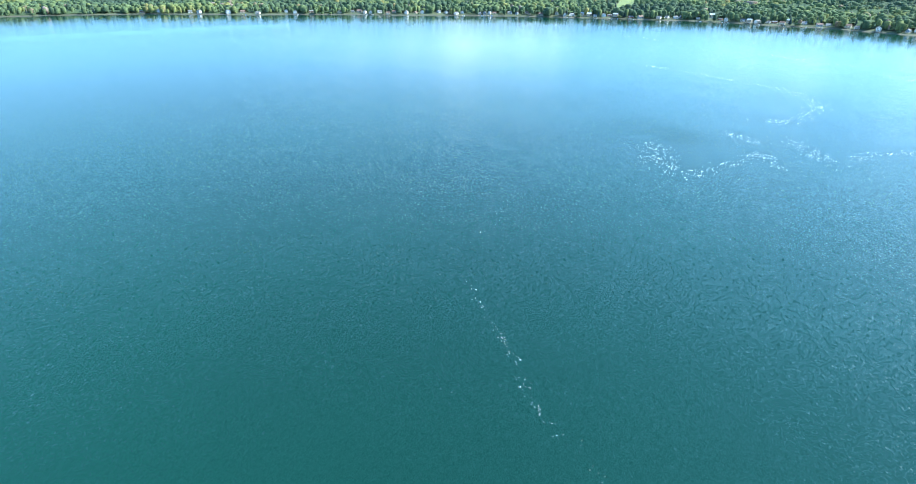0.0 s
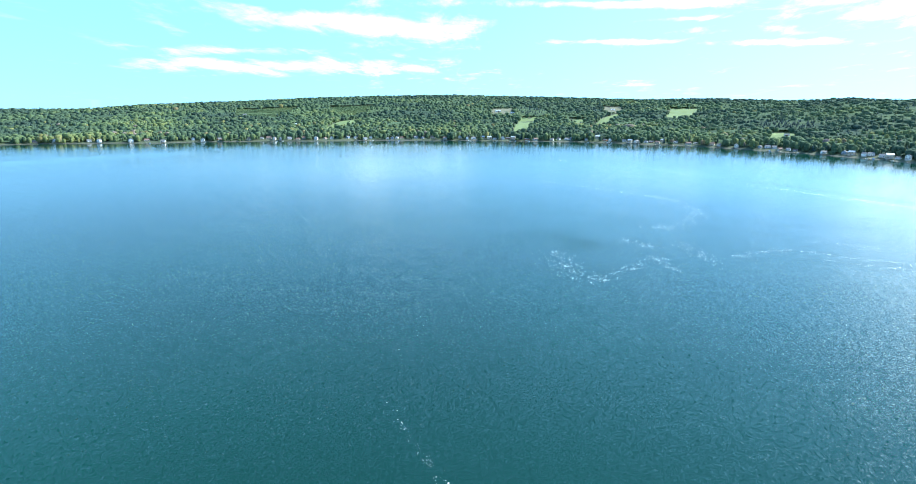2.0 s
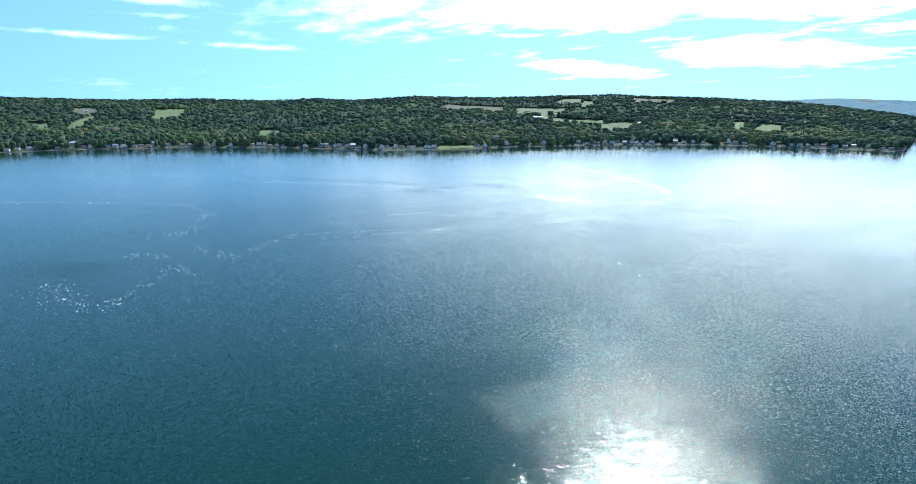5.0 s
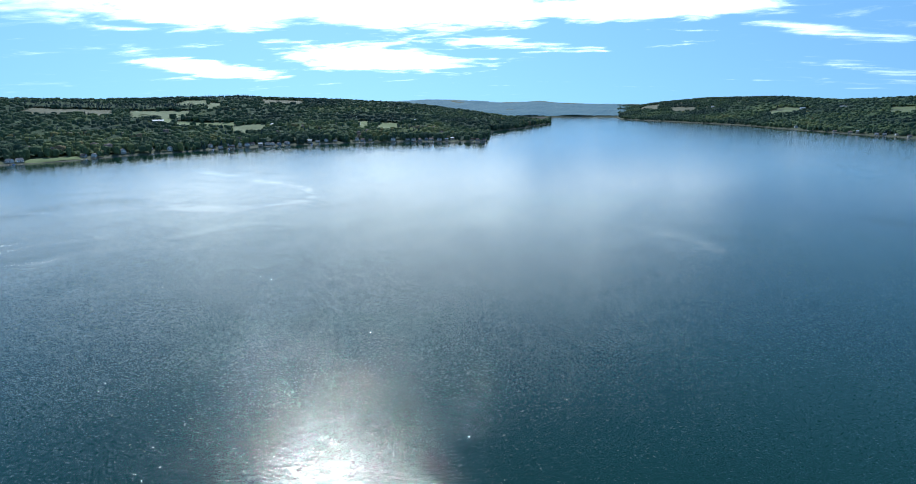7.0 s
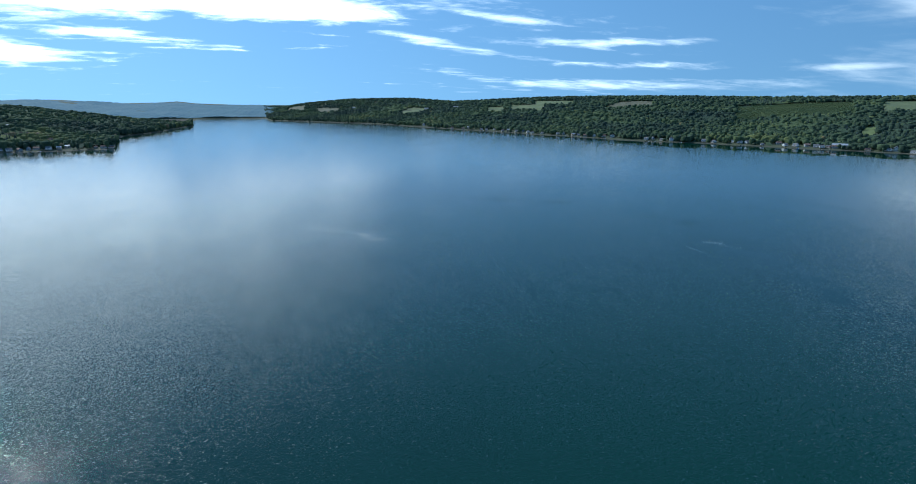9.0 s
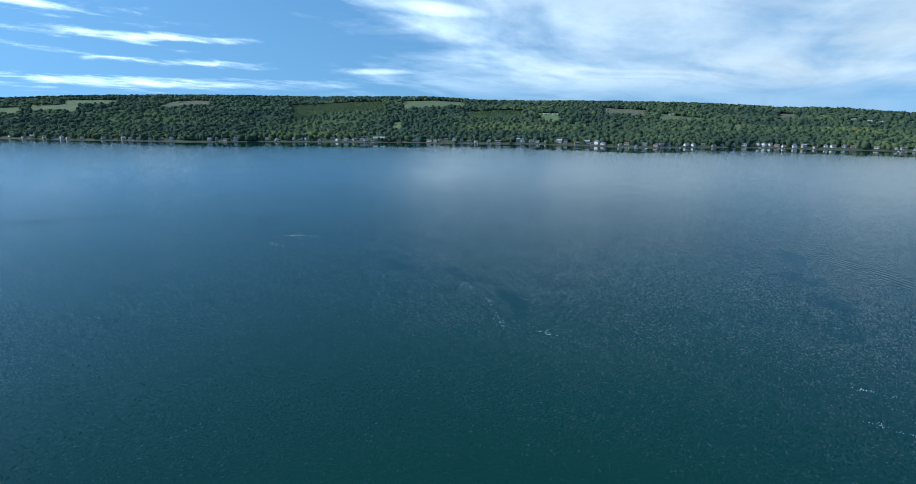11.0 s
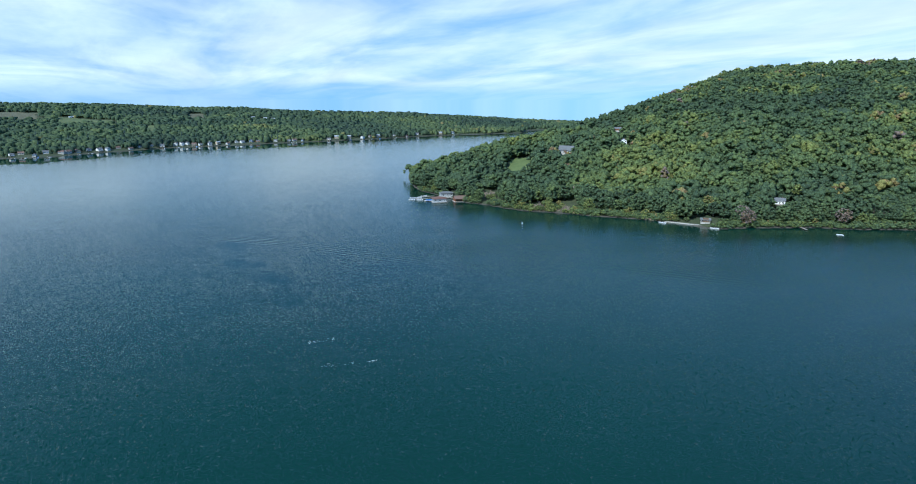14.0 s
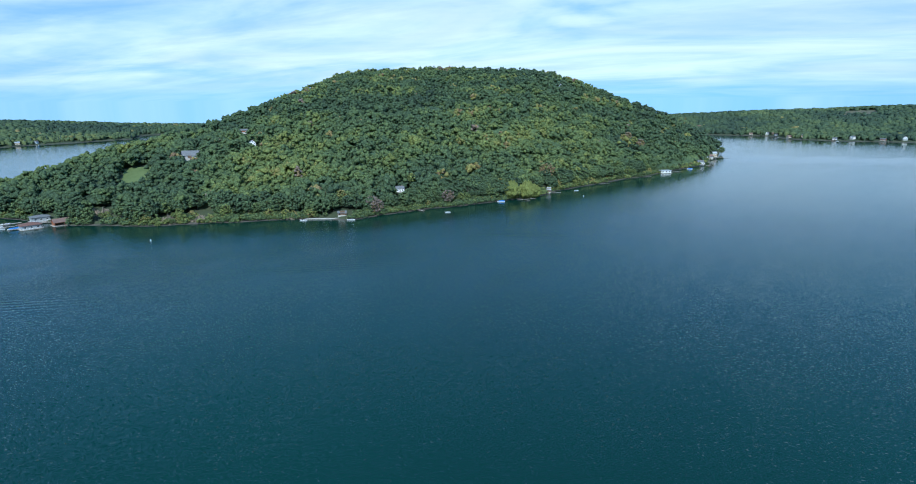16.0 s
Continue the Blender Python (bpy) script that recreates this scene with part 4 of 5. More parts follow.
def gable_walls(w, d, h, peak):
    """Four walls whose two ends (at +-x) rise to a gable."""
    x, y = w / 2, d / 2
    v = [(-x, -y, 0), (x, -y, 0), (x, y, 0), (-x, y, 0), (-x, -y, h), (x, -y, h), (x, y, h), (-x, y, h), (-x, 0, h + peak), (x, 0, h + peak)]
    return solid(v, [(0, 1, 5, 4), (1, 2, 6, 9, 5), (2, 3, 7, 6), (3, 0, 4, 8, 7), (4, 5, 9, 8), (6, 7, 8, 9), (3, 2, 1, 0)])


def gable_roof(w, d, h, peak, over=0.5, thick=0.22):
    """Two sloping slabs with eaves."""
    x, y = w / 2 + over, d / 2 + over
    drop = peak * over / (d / 2)
    bm = bmesh.new()
    for s in (-1, 1):
        low, top = h - drop, h + peak
        v = [(-x, s * y, low), (x, s * y, low), (x, 0, top), (-x, 0, top)]
        v += [(a, b0, c + thick) for a, b0, c in v]
        solid(v, [(0, 1, 2, 3), (4, 5, 6, 7), (0, 1, 5, 4), (1, 2, 6, 5), (2, 3, 7, 6), (3, 0, 4, 7)], bm)
    return bm


def hip_roof(w, d, h, peak, over=0.6, thick=0.2):
    x, y, k = w / 2 + over, d / 2 + over, max(w - d, 0.5) / 2
    v = [(-x, -y, h), (x, -y, h), (x, y, h), (-x, y, h), (-x, -y, h + thick), (x, -y, h + thick), (x, y, h + thick), (-x, y, h + thick),
         (-k, 0, h + peak), (k, 0, h + peak)]
    return solid(v, [(0, 1, 2, 3), (0, 1, 5, 4), (1, 2, 6, 5), (2, 3, 7, 6), (3, 0, 4, 7), (4, 5, 9, 8), (5, 6, 9), (6, 7, 8, 9), (7, 4, 8)])


def window(parent, x, y, z, w, h, trim, facing="front"):
    """A framed pane standing a little out of the wall; facing front (-y) or side (+x)."""
    bm = bmesh.new()
    f = 0.12
    if facing == "front":
        for a in ((-w / 2 - f, w / 2 + f, -h / 2 - f, -h / 2), (-w / 2 - f, w / 2 + f, h / 2, h / 2 + f), (-w / 2 - f, -w / 2, -h / 2, h / 2), (w / 2, w / 2 + f, -h / 2, h / 2)):
            box(x + a[0], x + a[1], y - 0.1, y + 0.05, z + a[2], z + a[3], bm)
        frame_ob = part("window", bm, trim, parent)
        part("pane", box(x - w / 2, x + w / 2, y - 0.04, y + 0.03, z - h / 2, z + h / 2), GLASS, frame_ob, "dark glass pane")
    else:
        for a in ((-w / 2 - f, w / 2 + f, -h / 2 - f, -h / 2), (-w / 2 - f, w / 2 + f, h / 2, h / 2 + f), (-w / 2 - f, -w / 2, -h / 2, h / 2), (w / 2, w / 2 + f, -h / 2, h / 2)):
            box(x - 0.05, x + 0.1, y + a[0], y + a[1], z + a[2], z + a[3], bm)
        frame_ob = part("window", bm, trim, parent)
        part("pane", box(x - 0.03, x + 0.04, y - w / 2, y + w / 2, z - h / 2, z + h / 2), GLASS, frame_ob, "dark glass pane")


def make_house(label, w, d, h, peak, wall, roof, porch=False, turned=False, chimney=True):
    """A lake cottage whose front looks to -y; turned: the gable faces the water."""
    ob = thing("house", Matrix.Identity(4), label, "house", "houses along the shore")
    walls, top = gable_walls(w, d, h, peak), gable_roof(w, d, h, peak)
    if turned:
        for bm in (walls, top):
            bmesh.ops.rotate(bm, verts=bm.verts, matrix=Matrix.Rotation(radians(90), 3, "Z"))
        w, d = d, w
    bmesh.ops.translate(walls, verts=walls.verts, vec=(0, 0, 0.0))
    part("wall", walls, wall, ob)
    part("roof", top, roof, ob)
    part("foundation", box(-w / 2 - 0.1, w / 2 + 0.1, -d / 2 - 0.1, d / 2 + 0.1, -2.5, 0.25), CONCRETE, ob)
    front = -d / 2
    storeys = 2 if h > 4 else 1
    for level in range(storeys):
        z = 1.55 + level * 2.7
        for k in (-1, 1):
            window(ob, k * w * 0.30, front, z, 1.5, 1.3, WHITE)
    if turned:
        window(ob, 0, front, h + peak * 0.3, 1.2, 1.1, WHITE)
    door = part("door", box(-0.5, 0.5, front - 0.06, front + 0.05, 0.25, 2.3), BROWN, ob)
    part("handle", box(0.34, 0.42, front - 0.14, front - 0.06, 1.2, 1.32), TIN, door)
    if chimney:
        part("chimney", box(w * 0.18, w * 0.18 + 0.8, 0.4, 1.2, h * 0.6, h + peak + 0.9, bevel=0.05), RUST_ROOF, ob)
    if porch:
        part("porch_deck", box(-w / 2, w / 2, front - 2.6, front - 0.1, -0.6, 0.22), PLANK, ob)
        bm = bmesh.new()
        for k in (-1, -0.33, 0.33, 1):
            box(k * (w / 2 - 0.1) - 0.07, k * (w / 2 - 0.1) + 0.07, front - 2.55, front - 2.41, 0.22, 1.2, bm)
        box(-w / 2, w / 2, front - 2.55, front - 2.43, 1.2, 1.3, bm)
        part("railing", bm, WHITE, ob)
    return ob


def make_dock(length, wide=1.8, label="weathered grey plank dock on posts over the water", planks=True):
    ob = thing("dock", Matrix.Identity(4), label, "dock", "docks along the shore")
    bm = bmesh.new() if planks else box(-wide / 2, wide / 2, -length, 0, 0.60, 0.72, bevel=0.03)
    n = max(int(length / 0.9), 3) if planks else 0
    for k in range(n):
        box(-wide / 2, wide / 2, -length + k * length / n, -length + (k + 0.93) * length / n, 0.62, 0.72, bm)
    part("deck", bm, PLANK, ob)
    for k in range(max(int(length / 4), 2)):
        for s in (-1, 1):
            y = -length + 0.4 + k * 4
            part("post", rod(bmesh.new(), (s * wide * 0.45, y, -2.5), (s * wide * 0.45, y, 1.25), 0.09, 0.09), BROWN, ob)
    return ob


def make_boat(length, cover=None, label="small white motor boat moored on the water"):
    """A pointed hull with a gunwale, cockpit, windscreen and, under canvas, a rounded cover."""
    ob = thing("boat", Matrix.Identity(4), label, "boat", "moored boats")
    w = length * 0.18
    rings = []
    for s, beam, keel in ((0, 0.85, 0.0), (0.3, 1.0, -0.05), (0.6, 0.95, 0.0), (0.85, 0.55, 0.15), (1.0, 0.04, 0.45)):
        y = (s - 0.5) * length
        rings.append([(-beam * w, y, 0.75), (-beam * w * 0.8, y, 0.1 + keel * 0.3), (0, y, -0.3 + keel), (beam * w * 0.8, y, 0.1 + keel * 0.3), (beam * w, y, 0.75)])
    v = [q for ring in rings for q in ring]
    f = [(i * 5 + j, i * 5 + j + 1, (i + 1) * 5 + j + 1, (i + 1) * 5 + j) for i in range(4) for j in range(4)]
    f += [(0, 1, 2, 3, 4), (24, 23, 22, 21, 20)] + [(i * 5, (i + 1) * 5, (i + 1) * 5 + 4, i * 5 + 4) for i in range(4)]
    part("hull", solid(v, f), HULL, ob)
    part("windscreen", box(-w * 0.7, w * 0.7, length * 0.08, length * 0.12, 0.75, 1.25), GLASS, ob)
    if cover:
        bm = bmesh.new()
        pts = []
        for s in (-0.48, -0.2, 0.1, 0.3):
            k = 1.0 if s < 0.2 else 0.7
            pts += [(-w * k, s * length, 0.8), (-w * 0.6 * k, s * length, 1.5), (0, s * length, 1.75), (w * 0.6 * k, s * length, 1.5), (w * k, s * length, 0.8)]
        solid(pts, [(i * 5 + j, i * 5 + j + 1, (i + 1) * 5 + j + 1, (i + 1) * 5 + j) for i in range(3) for j in range(4)] + [(0, 1, 2, 3, 4), (15, 16, 17, 18, 19)], bm)
        part("cover", bm, cover, ob, "stretched canvas cover")
    else:
        part("seat", box(-w * 0.6, w * 0.6, -length * 0.3, -length * 0.1, 0.7, 1.1, bevel=0.06), GREY, ob)
    part("outboard", box(-0.2, 0.2, -length * 0.56, -length * 0.5, 0.2, 1.2, bevel=0.05), SLATE, ob)
    return ob


def spot(b0, r0, lift=0.0, turn=0.0, z=None):
    """A pose on the ground at a bearing and distance, with -y towards the middle of the lake."""
    x, y = polar(b0, r0)
    if z is None:
        z = float(ground_height(x, y))
    return pose(float(x), float(y), max(z, 0.0) + lift, 0, 0, -b0 + turn)


# ---------------------------------------------------------------- fields
def field(kind, corners, seed):
    """A patch draped over the hillside between four corners, with uneven edges."""
    name, mat, label, category = {"lawn": ("lawn", LAWN, "bright green mown slope in a gap of the trees", "lawn"),
                                  "grass": ("field", GRASS, "olive green meadow field sloping between woods", "field"),
                                  "vine": ("field", GRASS, "green field under trellised vines on the hillside", "field"),
                                  "hay": ("field", HAY, "dry tan hay field between woods on the hillside", "field")}[kind]
    rng = np.random.RandomState(seed)
    n = 14
    c = np.array(corners).reshape(4, 2)
    u, v = np.meshgrid(np.linspace(0, 1, n + 1), np.linspace(0, 1, n + 1), indexing="ij")
    edge = rng.uniform(-0.05, 0.05, (4, n + 1))
    u = u + np.where(u < 0.5, edge[0][None, :], edge[1][None, :])
    v = v + np.where(v < 0.5, edge[2][:, None], edge[3][:, None])
    bb = c[0, 0] * (1 - u) * (1 - v) + c[1, 0] * u * (1 - v) + c[2, 0] * u * v + c[3, 0] * (1 - u) * v
    rr = c[0, 1] * (1 - u) * (1 - v) + c[1, 1] * u * (1 - v) + c[2, 1] * u * v + c[3, 1] * (1 - u) * v
    x, y = polar(bb, rr)
    verts = np.stack([x, y, ground_height(x, y) + 0.6], axis=-1).reshape(-1, 3)
    k = n + 1
    faces = [(i * k + j, i * k + j + 1, (i + 1) * k + j + 1, (i + 1) * k + j) for i in range(n) for j in range(n)]
    ob = mesh_from(name, verts, np.array(faces)[:, ::-1], mat, smooth=True)
    return tagged(ob, label, category, kind="structure")


for k, (kind, *corners) in enumerate(FIELDS):
    field(kind, corners, k)


def vineyard_rows():
    """Trellised vine rows over the vineyard fields."""
    verts, faces = [], []
    for kind, *corners in FIELDS:
        if kind != "vine":
            continue
        c = np.array(corners).reshape(4, 2)
        deep = ((c[2, 1] + c[3, 1]) - (c[0, 1] + c[1, 1])) / 2
        rows = int(deep / 6.5)
        for row in range(rows):
            v = (row + 0.5) / rows
            for seg in range(12):
                pts = []
                for u in (seg / 12, (seg + 1) / 12):
                    b0 = (c[0, 0] * (1 - u) + c[1, 0] * u) * (1 - v) + (c[3, 0] * (1 - u) + c[2, 0] * u) * v
                    r0 = (c[0, 1] * (1 - u) + c[1, 1] * u) * (1 - v) + (c[3, 1] * (1 - u) + c[2, 1] * u) * v
                    pts += [polar(b0, r0 - 1.2), polar(b0, r0 + 1.2)]
                z = ground_height(np.array([q[0] for q in pts]), np.array([q[1] for q in pts]))
                n = len(verts)
                verts += [(px, py, pz + 0.7) for (px, py), pz in zip(pts, z)] + [(px, py, pz + 1.6) for (px, py), pz in zip(pts, z)]
                faces += [(n, n + 1, n + 5, n + 4), (n + 1, n + 3, n + 7, n + 5), (n + 3, n + 2, n + 6, n + 7), (n + 2, n, n + 4, n + 6), (n + 4, n + 5, n + 7, n + 6)]
    ob = mesh_from("vine_rows", verts, faces, FAR_LEAVES, tint=np.full(len(verts), 0.66))
    tagged(ob, "long green trellised vine rows on the slope", "vineyard", kind="stuff")


vineyard_rows()

# ---------------------------------------------------------------- houses, docks and boats of the far shores
HOUSES = [make_house("white clapboard cottage with a grey shingle roof", 9, 7.5, 3.2, 2.4, WHITE, SLATE, porch=True),
          make_house("two-storey white house with its gable to the water", 10, 8, 5.4, 2.6, WHITE, SLATE, turned=True),
          make_house("grey sided cottage with a brown shingle roof", 10, 7, 3.0, 2.2, GREY, SHINGLE),
          make_house("tan cottage with a wide porch by the water", 11, 8, 3.2, 2.5, TAN, SHINGLE, porch=True),
          make_house("pale blue cottage with a grey roof by the water", 9, 7, 3.4, 2.6, BLUE, SLATE, turned=True),
          make_house("low red-brown wooden cottage under the trees", 12, 7, 2.9, 2.0, RED, SLATE),
          make_house("two-storey tan house with a pale metal roof", 11, 8, 5.6, 2.4, TAN, TIN, porch=True)]
rng = np.random.RandomState(92)
used = [False] * len(HOUSES)
for hb, hr, turn, shore in LOTS:
    k = int(rng.choice(len(HOUSES), p=[0.32, 0.27, 0.12, 0.08, 0.06, 0.07, 0.08]))
    at = spot(hb, hr, 0.15, turn)
    size = rng.uniform(0.75, 1.1)
    if not used[k]:
        HOUSES[k].matrix_basis, used[k] = at, True
    else:
        copy_thing(HOUSES[k], at).scale = (size, size, size)

far_dock = make_dock(16, planks=False)
far_boat = make_boat(7)
far_cover = make_boat(7, CANVAS, "motor boat under a blue canvas cover by a dock")
first = [True, True, True]
for hb, hr, turn, shore in LOTS:
    q = rng.uniform()
    if q < 0.42:
        at = spot(hb + rng.uniform(-0.12, 0.12), shore + 2, 0, rng.normal(0, 5), z=0.0)
        if first[0]:
            far_dock.matrix_basis, first[0] = at, False
        else:
            copy_thing(far_dock, at)
    if q < 0.32:
        j = 1 if q < 0.24 else 2
        at = spot(hb + 0.2, shore - rng.uniform(6, 14), 0, rng.uniform(-40, 40), z=0.0)
        if first[j]:
            (far_boat, far_cover)[j - 1].matrix_basis, first[j] = at, False
        else:
            copy_thing((far_boat, far_cover)[j - 1], at)


def make_barn(at, w, d, h, peak, wall, roof, label):
    ob = thing("barn", at, label, "barn", "farm buildings")
    part("wall", gable_walls(w, d, h, peak), wall, ob)
    part("roof", gable_roof(w, d, h, peak, 0.7, 0.25), roof, ob)
    part("foundation", box(-w / 2 - 0.1, w / 2 + 0.1, -d / 2 - 0.1, d / 2 + 0.1, -4, 0.2), CONCRETE, ob)
    door = part("door", box(-2.2, 2.2, -d / 2 - 0.12, -d / 2 + 0.05, 0.2, 4.0), BROWN, ob)
    part("handle", box(1.6, 1.75, -d / 2 - 0.2, -d / 2 - 0.12, 1.4, 1.9), TIN, door)
    for k in (-1, 1):
        window(ob, k * w * 0.33, -d / 2, h * 0.55, 1.6, 1.2, WHITE)
    return ob


for b0, r0, w, d, h, peak, wall, roof, label in [
        (141.6, 1425, 36, 14, 6.0, 3.5, GREY, TIN, "long grey lakeside barn with a pale metal roof"),
        (-4.0, 2150, 24, 12, 5, 3.0, WHITE, TIN, "white farm building in a hillside meadow"),
        (-2.6, 2140, 16, 10, 4.5, 3.0, WHITE, TIN, "white farm building in a hillside meadow"),
        (47.3, 1800, 30, 14, 5, 3.0, WHITE, TIN, "long white barn beside a meadow"),
        (53.0, 1640, 20, 12, 5, 3.0, WHITE, SLATE, "white farm building with a dark roof"),
        (56.6, 1700, 30, 12, 5, 2.8, TAN, TIN, "tan barn with a pale metal roof"),
        (21.7, 1560, 14, 10, 4.5, 3.0, WHITE, SLATE, "white farmhouse on its lawn"),
        (26.3, 1500, 16, 9, 5.5, 3.0, BLUE, SLATE, "dark blue farmhouse among trees"),
        (6.9, 2250, 18, 10, 4, 2.5, WHITE, TIN, "low white farm building"),
        (163.8, 2150, 14, 9, 4, 2.5, WHITE, SLATE, "small white farmhouse on the hill"),
        (158.0, 1990, 26, 10, 4, 2.5, WHITE, TIN, "row of white farm sheds by a field"),
        (169.5, 2030, 22, 10, 4, 2.5, WHITE, TIN, "white farm building beside the field"),
        (150.3, 2030, 20, 10, 4, 2.5, GREY, SLATE, "grey farm building by the woods"),
        (64.6, 1720, 24, 12, 5, 3, WHITE, TIN, "white barn by a green lawn"),
        (70.2, 1900, 12, 12, 7, 3, WHITE, TIN, "tall white farm building among trees"),
        (183.7, 2038, 24, 10, 4, 2.5, WHITE, TIN, "long white farm shed on the hill"),
        (184.7, 2002, 14, 10, 4, 2.5, WHITE, TIN, "white farm shed on the hill"),
        (185.4, 2000, 14, 10, 4, 2.5, WHITE, TIN, "white farm shed on the hill"),
        (64.9, 1958, 36, 12, 5, 2.5, WHITE, TIN, "long low white barn among the trees"),
        (98.0, 3298, 20, 12, 6, 3, WHITE, TIN, "white farm building high on the far slope"),
        (105.0, 2858, 26, 12, 6, 3, WHITE, TIN, "white barn at the edge of a field"),
        (107.9, 2866, 40, 12, 5, 2.5, WHITE, TIN, "long white farm building under the ridge"),
        (-28.0, 2178, 16, 10, 4, 2.5, WHITE, SLATE, "white farmhouse beside a vineyard"),
        (-23.5, 1810, 18, 11, 5, 3, WHITE, TIN, "white house half hidden in the woods"),
        (-23.5, 1622, 22, 12, 5, 3, WHITE, TIN, "white barn above the shore woods"),
        (47.2, 1794, 34, 14, 5, 3, GREY, TIN, "grey barn with a pale metal roof"),
        (158.9, 1960, 26, 10, 4, 2.5, WHITE, TIN, "white farm shed above a green field"),
        (271.9, 2300, 16, 10, 4, 2.5, WHITE, TIN, "white farm building on the far slope")]:
    make_barn(spot(b0, r0, 0.3, 8), w * 0.75, d * 0.75, h * 0.8, peak * 0.8, wall, roof, label)

# ---------------------------------------------------------------- the bluff's shore
def bank(b0, b1, start, depth, tall, seed, label):
    """A bare eroded bank: a rough earth face over the water's edge."""
    rng = np.random.RandomState(seed)
    nu, nv = 26, 9
    verts, k = [], nv + 1
    for i in range(nu + 1):
        bb = b0 + (b1 - b0) * i / nu
        shore = float(along(bb, BLUFF_SHORE, 1))
        swell = max(math.sin(math.pi * i / nu), 0) ** 1.3 * (0.8 + 0.22 * math.sin(i * 0.45 + seed) + 0.12 * math.sin(i * 0.95 + seed * 2))
        lap = 0.8 + 0.15 * math.sin(i * 0.4 + seed) + 0.08 * math.sin(i * 0.9 + seed)
        for j in range(k):
            v = j / nv
            r = shore + start * (0.6 + 0.5 * lap) + v * depth * lap + rng.normal(0, 1.1)
            x, y = polar(bb, r)
            z = float(ground_height(x, y))
            verts.append((float(x), float(y), z + 0.3 + swell * (tall * max(math.sin(math.pi * min(v * 1.1, 1)), 0) ** 0.7 + rng.normal(0, 0.8)) - (1.5 if j in (0, nv) or i in (0, nu) else 0)))
    faces = [(i * k + j, i * k + j + 1, (i + 1) * k + j + 1, (i + 1) * k + j) for i in range(nu) for j in range(nv)]
    ob = mesh_from("earth_bank", verts, np.array(faces), EARTH)
    return tagged(ob, label, "bank", kind="structure")


bank(205.5, 206.9, 20, 26, 2.6, 101, "bare tan earth bank between shrubs")
bank(210.5, 211.8, 2, 22, 3.2, 102, "steep bare tan earth bank above the water")
bank(212.9, 214.3, 4, 18, 2.4, 103, "pale crumbling earth bank above the water")
bank(219.5, 224.0, 1, 7, 1.2, 104, "low gravel bank along the water")
bank(240.0, 242.3, 1, 7, 1.4, 105, "low stony bank along the water")


def sea_wall():
    """A low pale wall along the shore lots."""
    bm = bmesh.new()
    for k in range(22):
        b0, b1 = 223.4 + k * 0.2, 223.4 + k * 0.2 + 0.19
        for q in ((b0, b1),):
            r0, r1 = float(along(q[0], BLUFF_SHORE, 1)) - 0.5, float(along(q[1], BLUFF_SHORE, 1)) - 0.5
            (xa, ya), (xb, yb) = polar(q[0], r0), polar(q[1], r1)
            (xc, yc), (xd, yd) = polar(q[1], r1 + 1.0), polar(q[0], r0 + 1.0)
            low = [(xa, ya, -1), (xb, yb, -1), (xc, yc, -1), (xd, yd, -1)]
            solid(low + [(a, b, 0.9) for a, b, _ in low], [(0, 1, 2, 3), (4, 5, 6, 7), (0, 1, 5, 4), (1, 2, 6, 5), (2, 3, 7, 6), (3, 0, 4, 7)], bm)
    me = bpy.data.meshes.new("sea_wall")
    bm.to_mesh(me)
    bm.free()
    me.materials.append(CONCRETE)
    tagged(new("sea_wall", me), "low pale concrete wall along the water", "wall", kind="structure")


sea_wall()


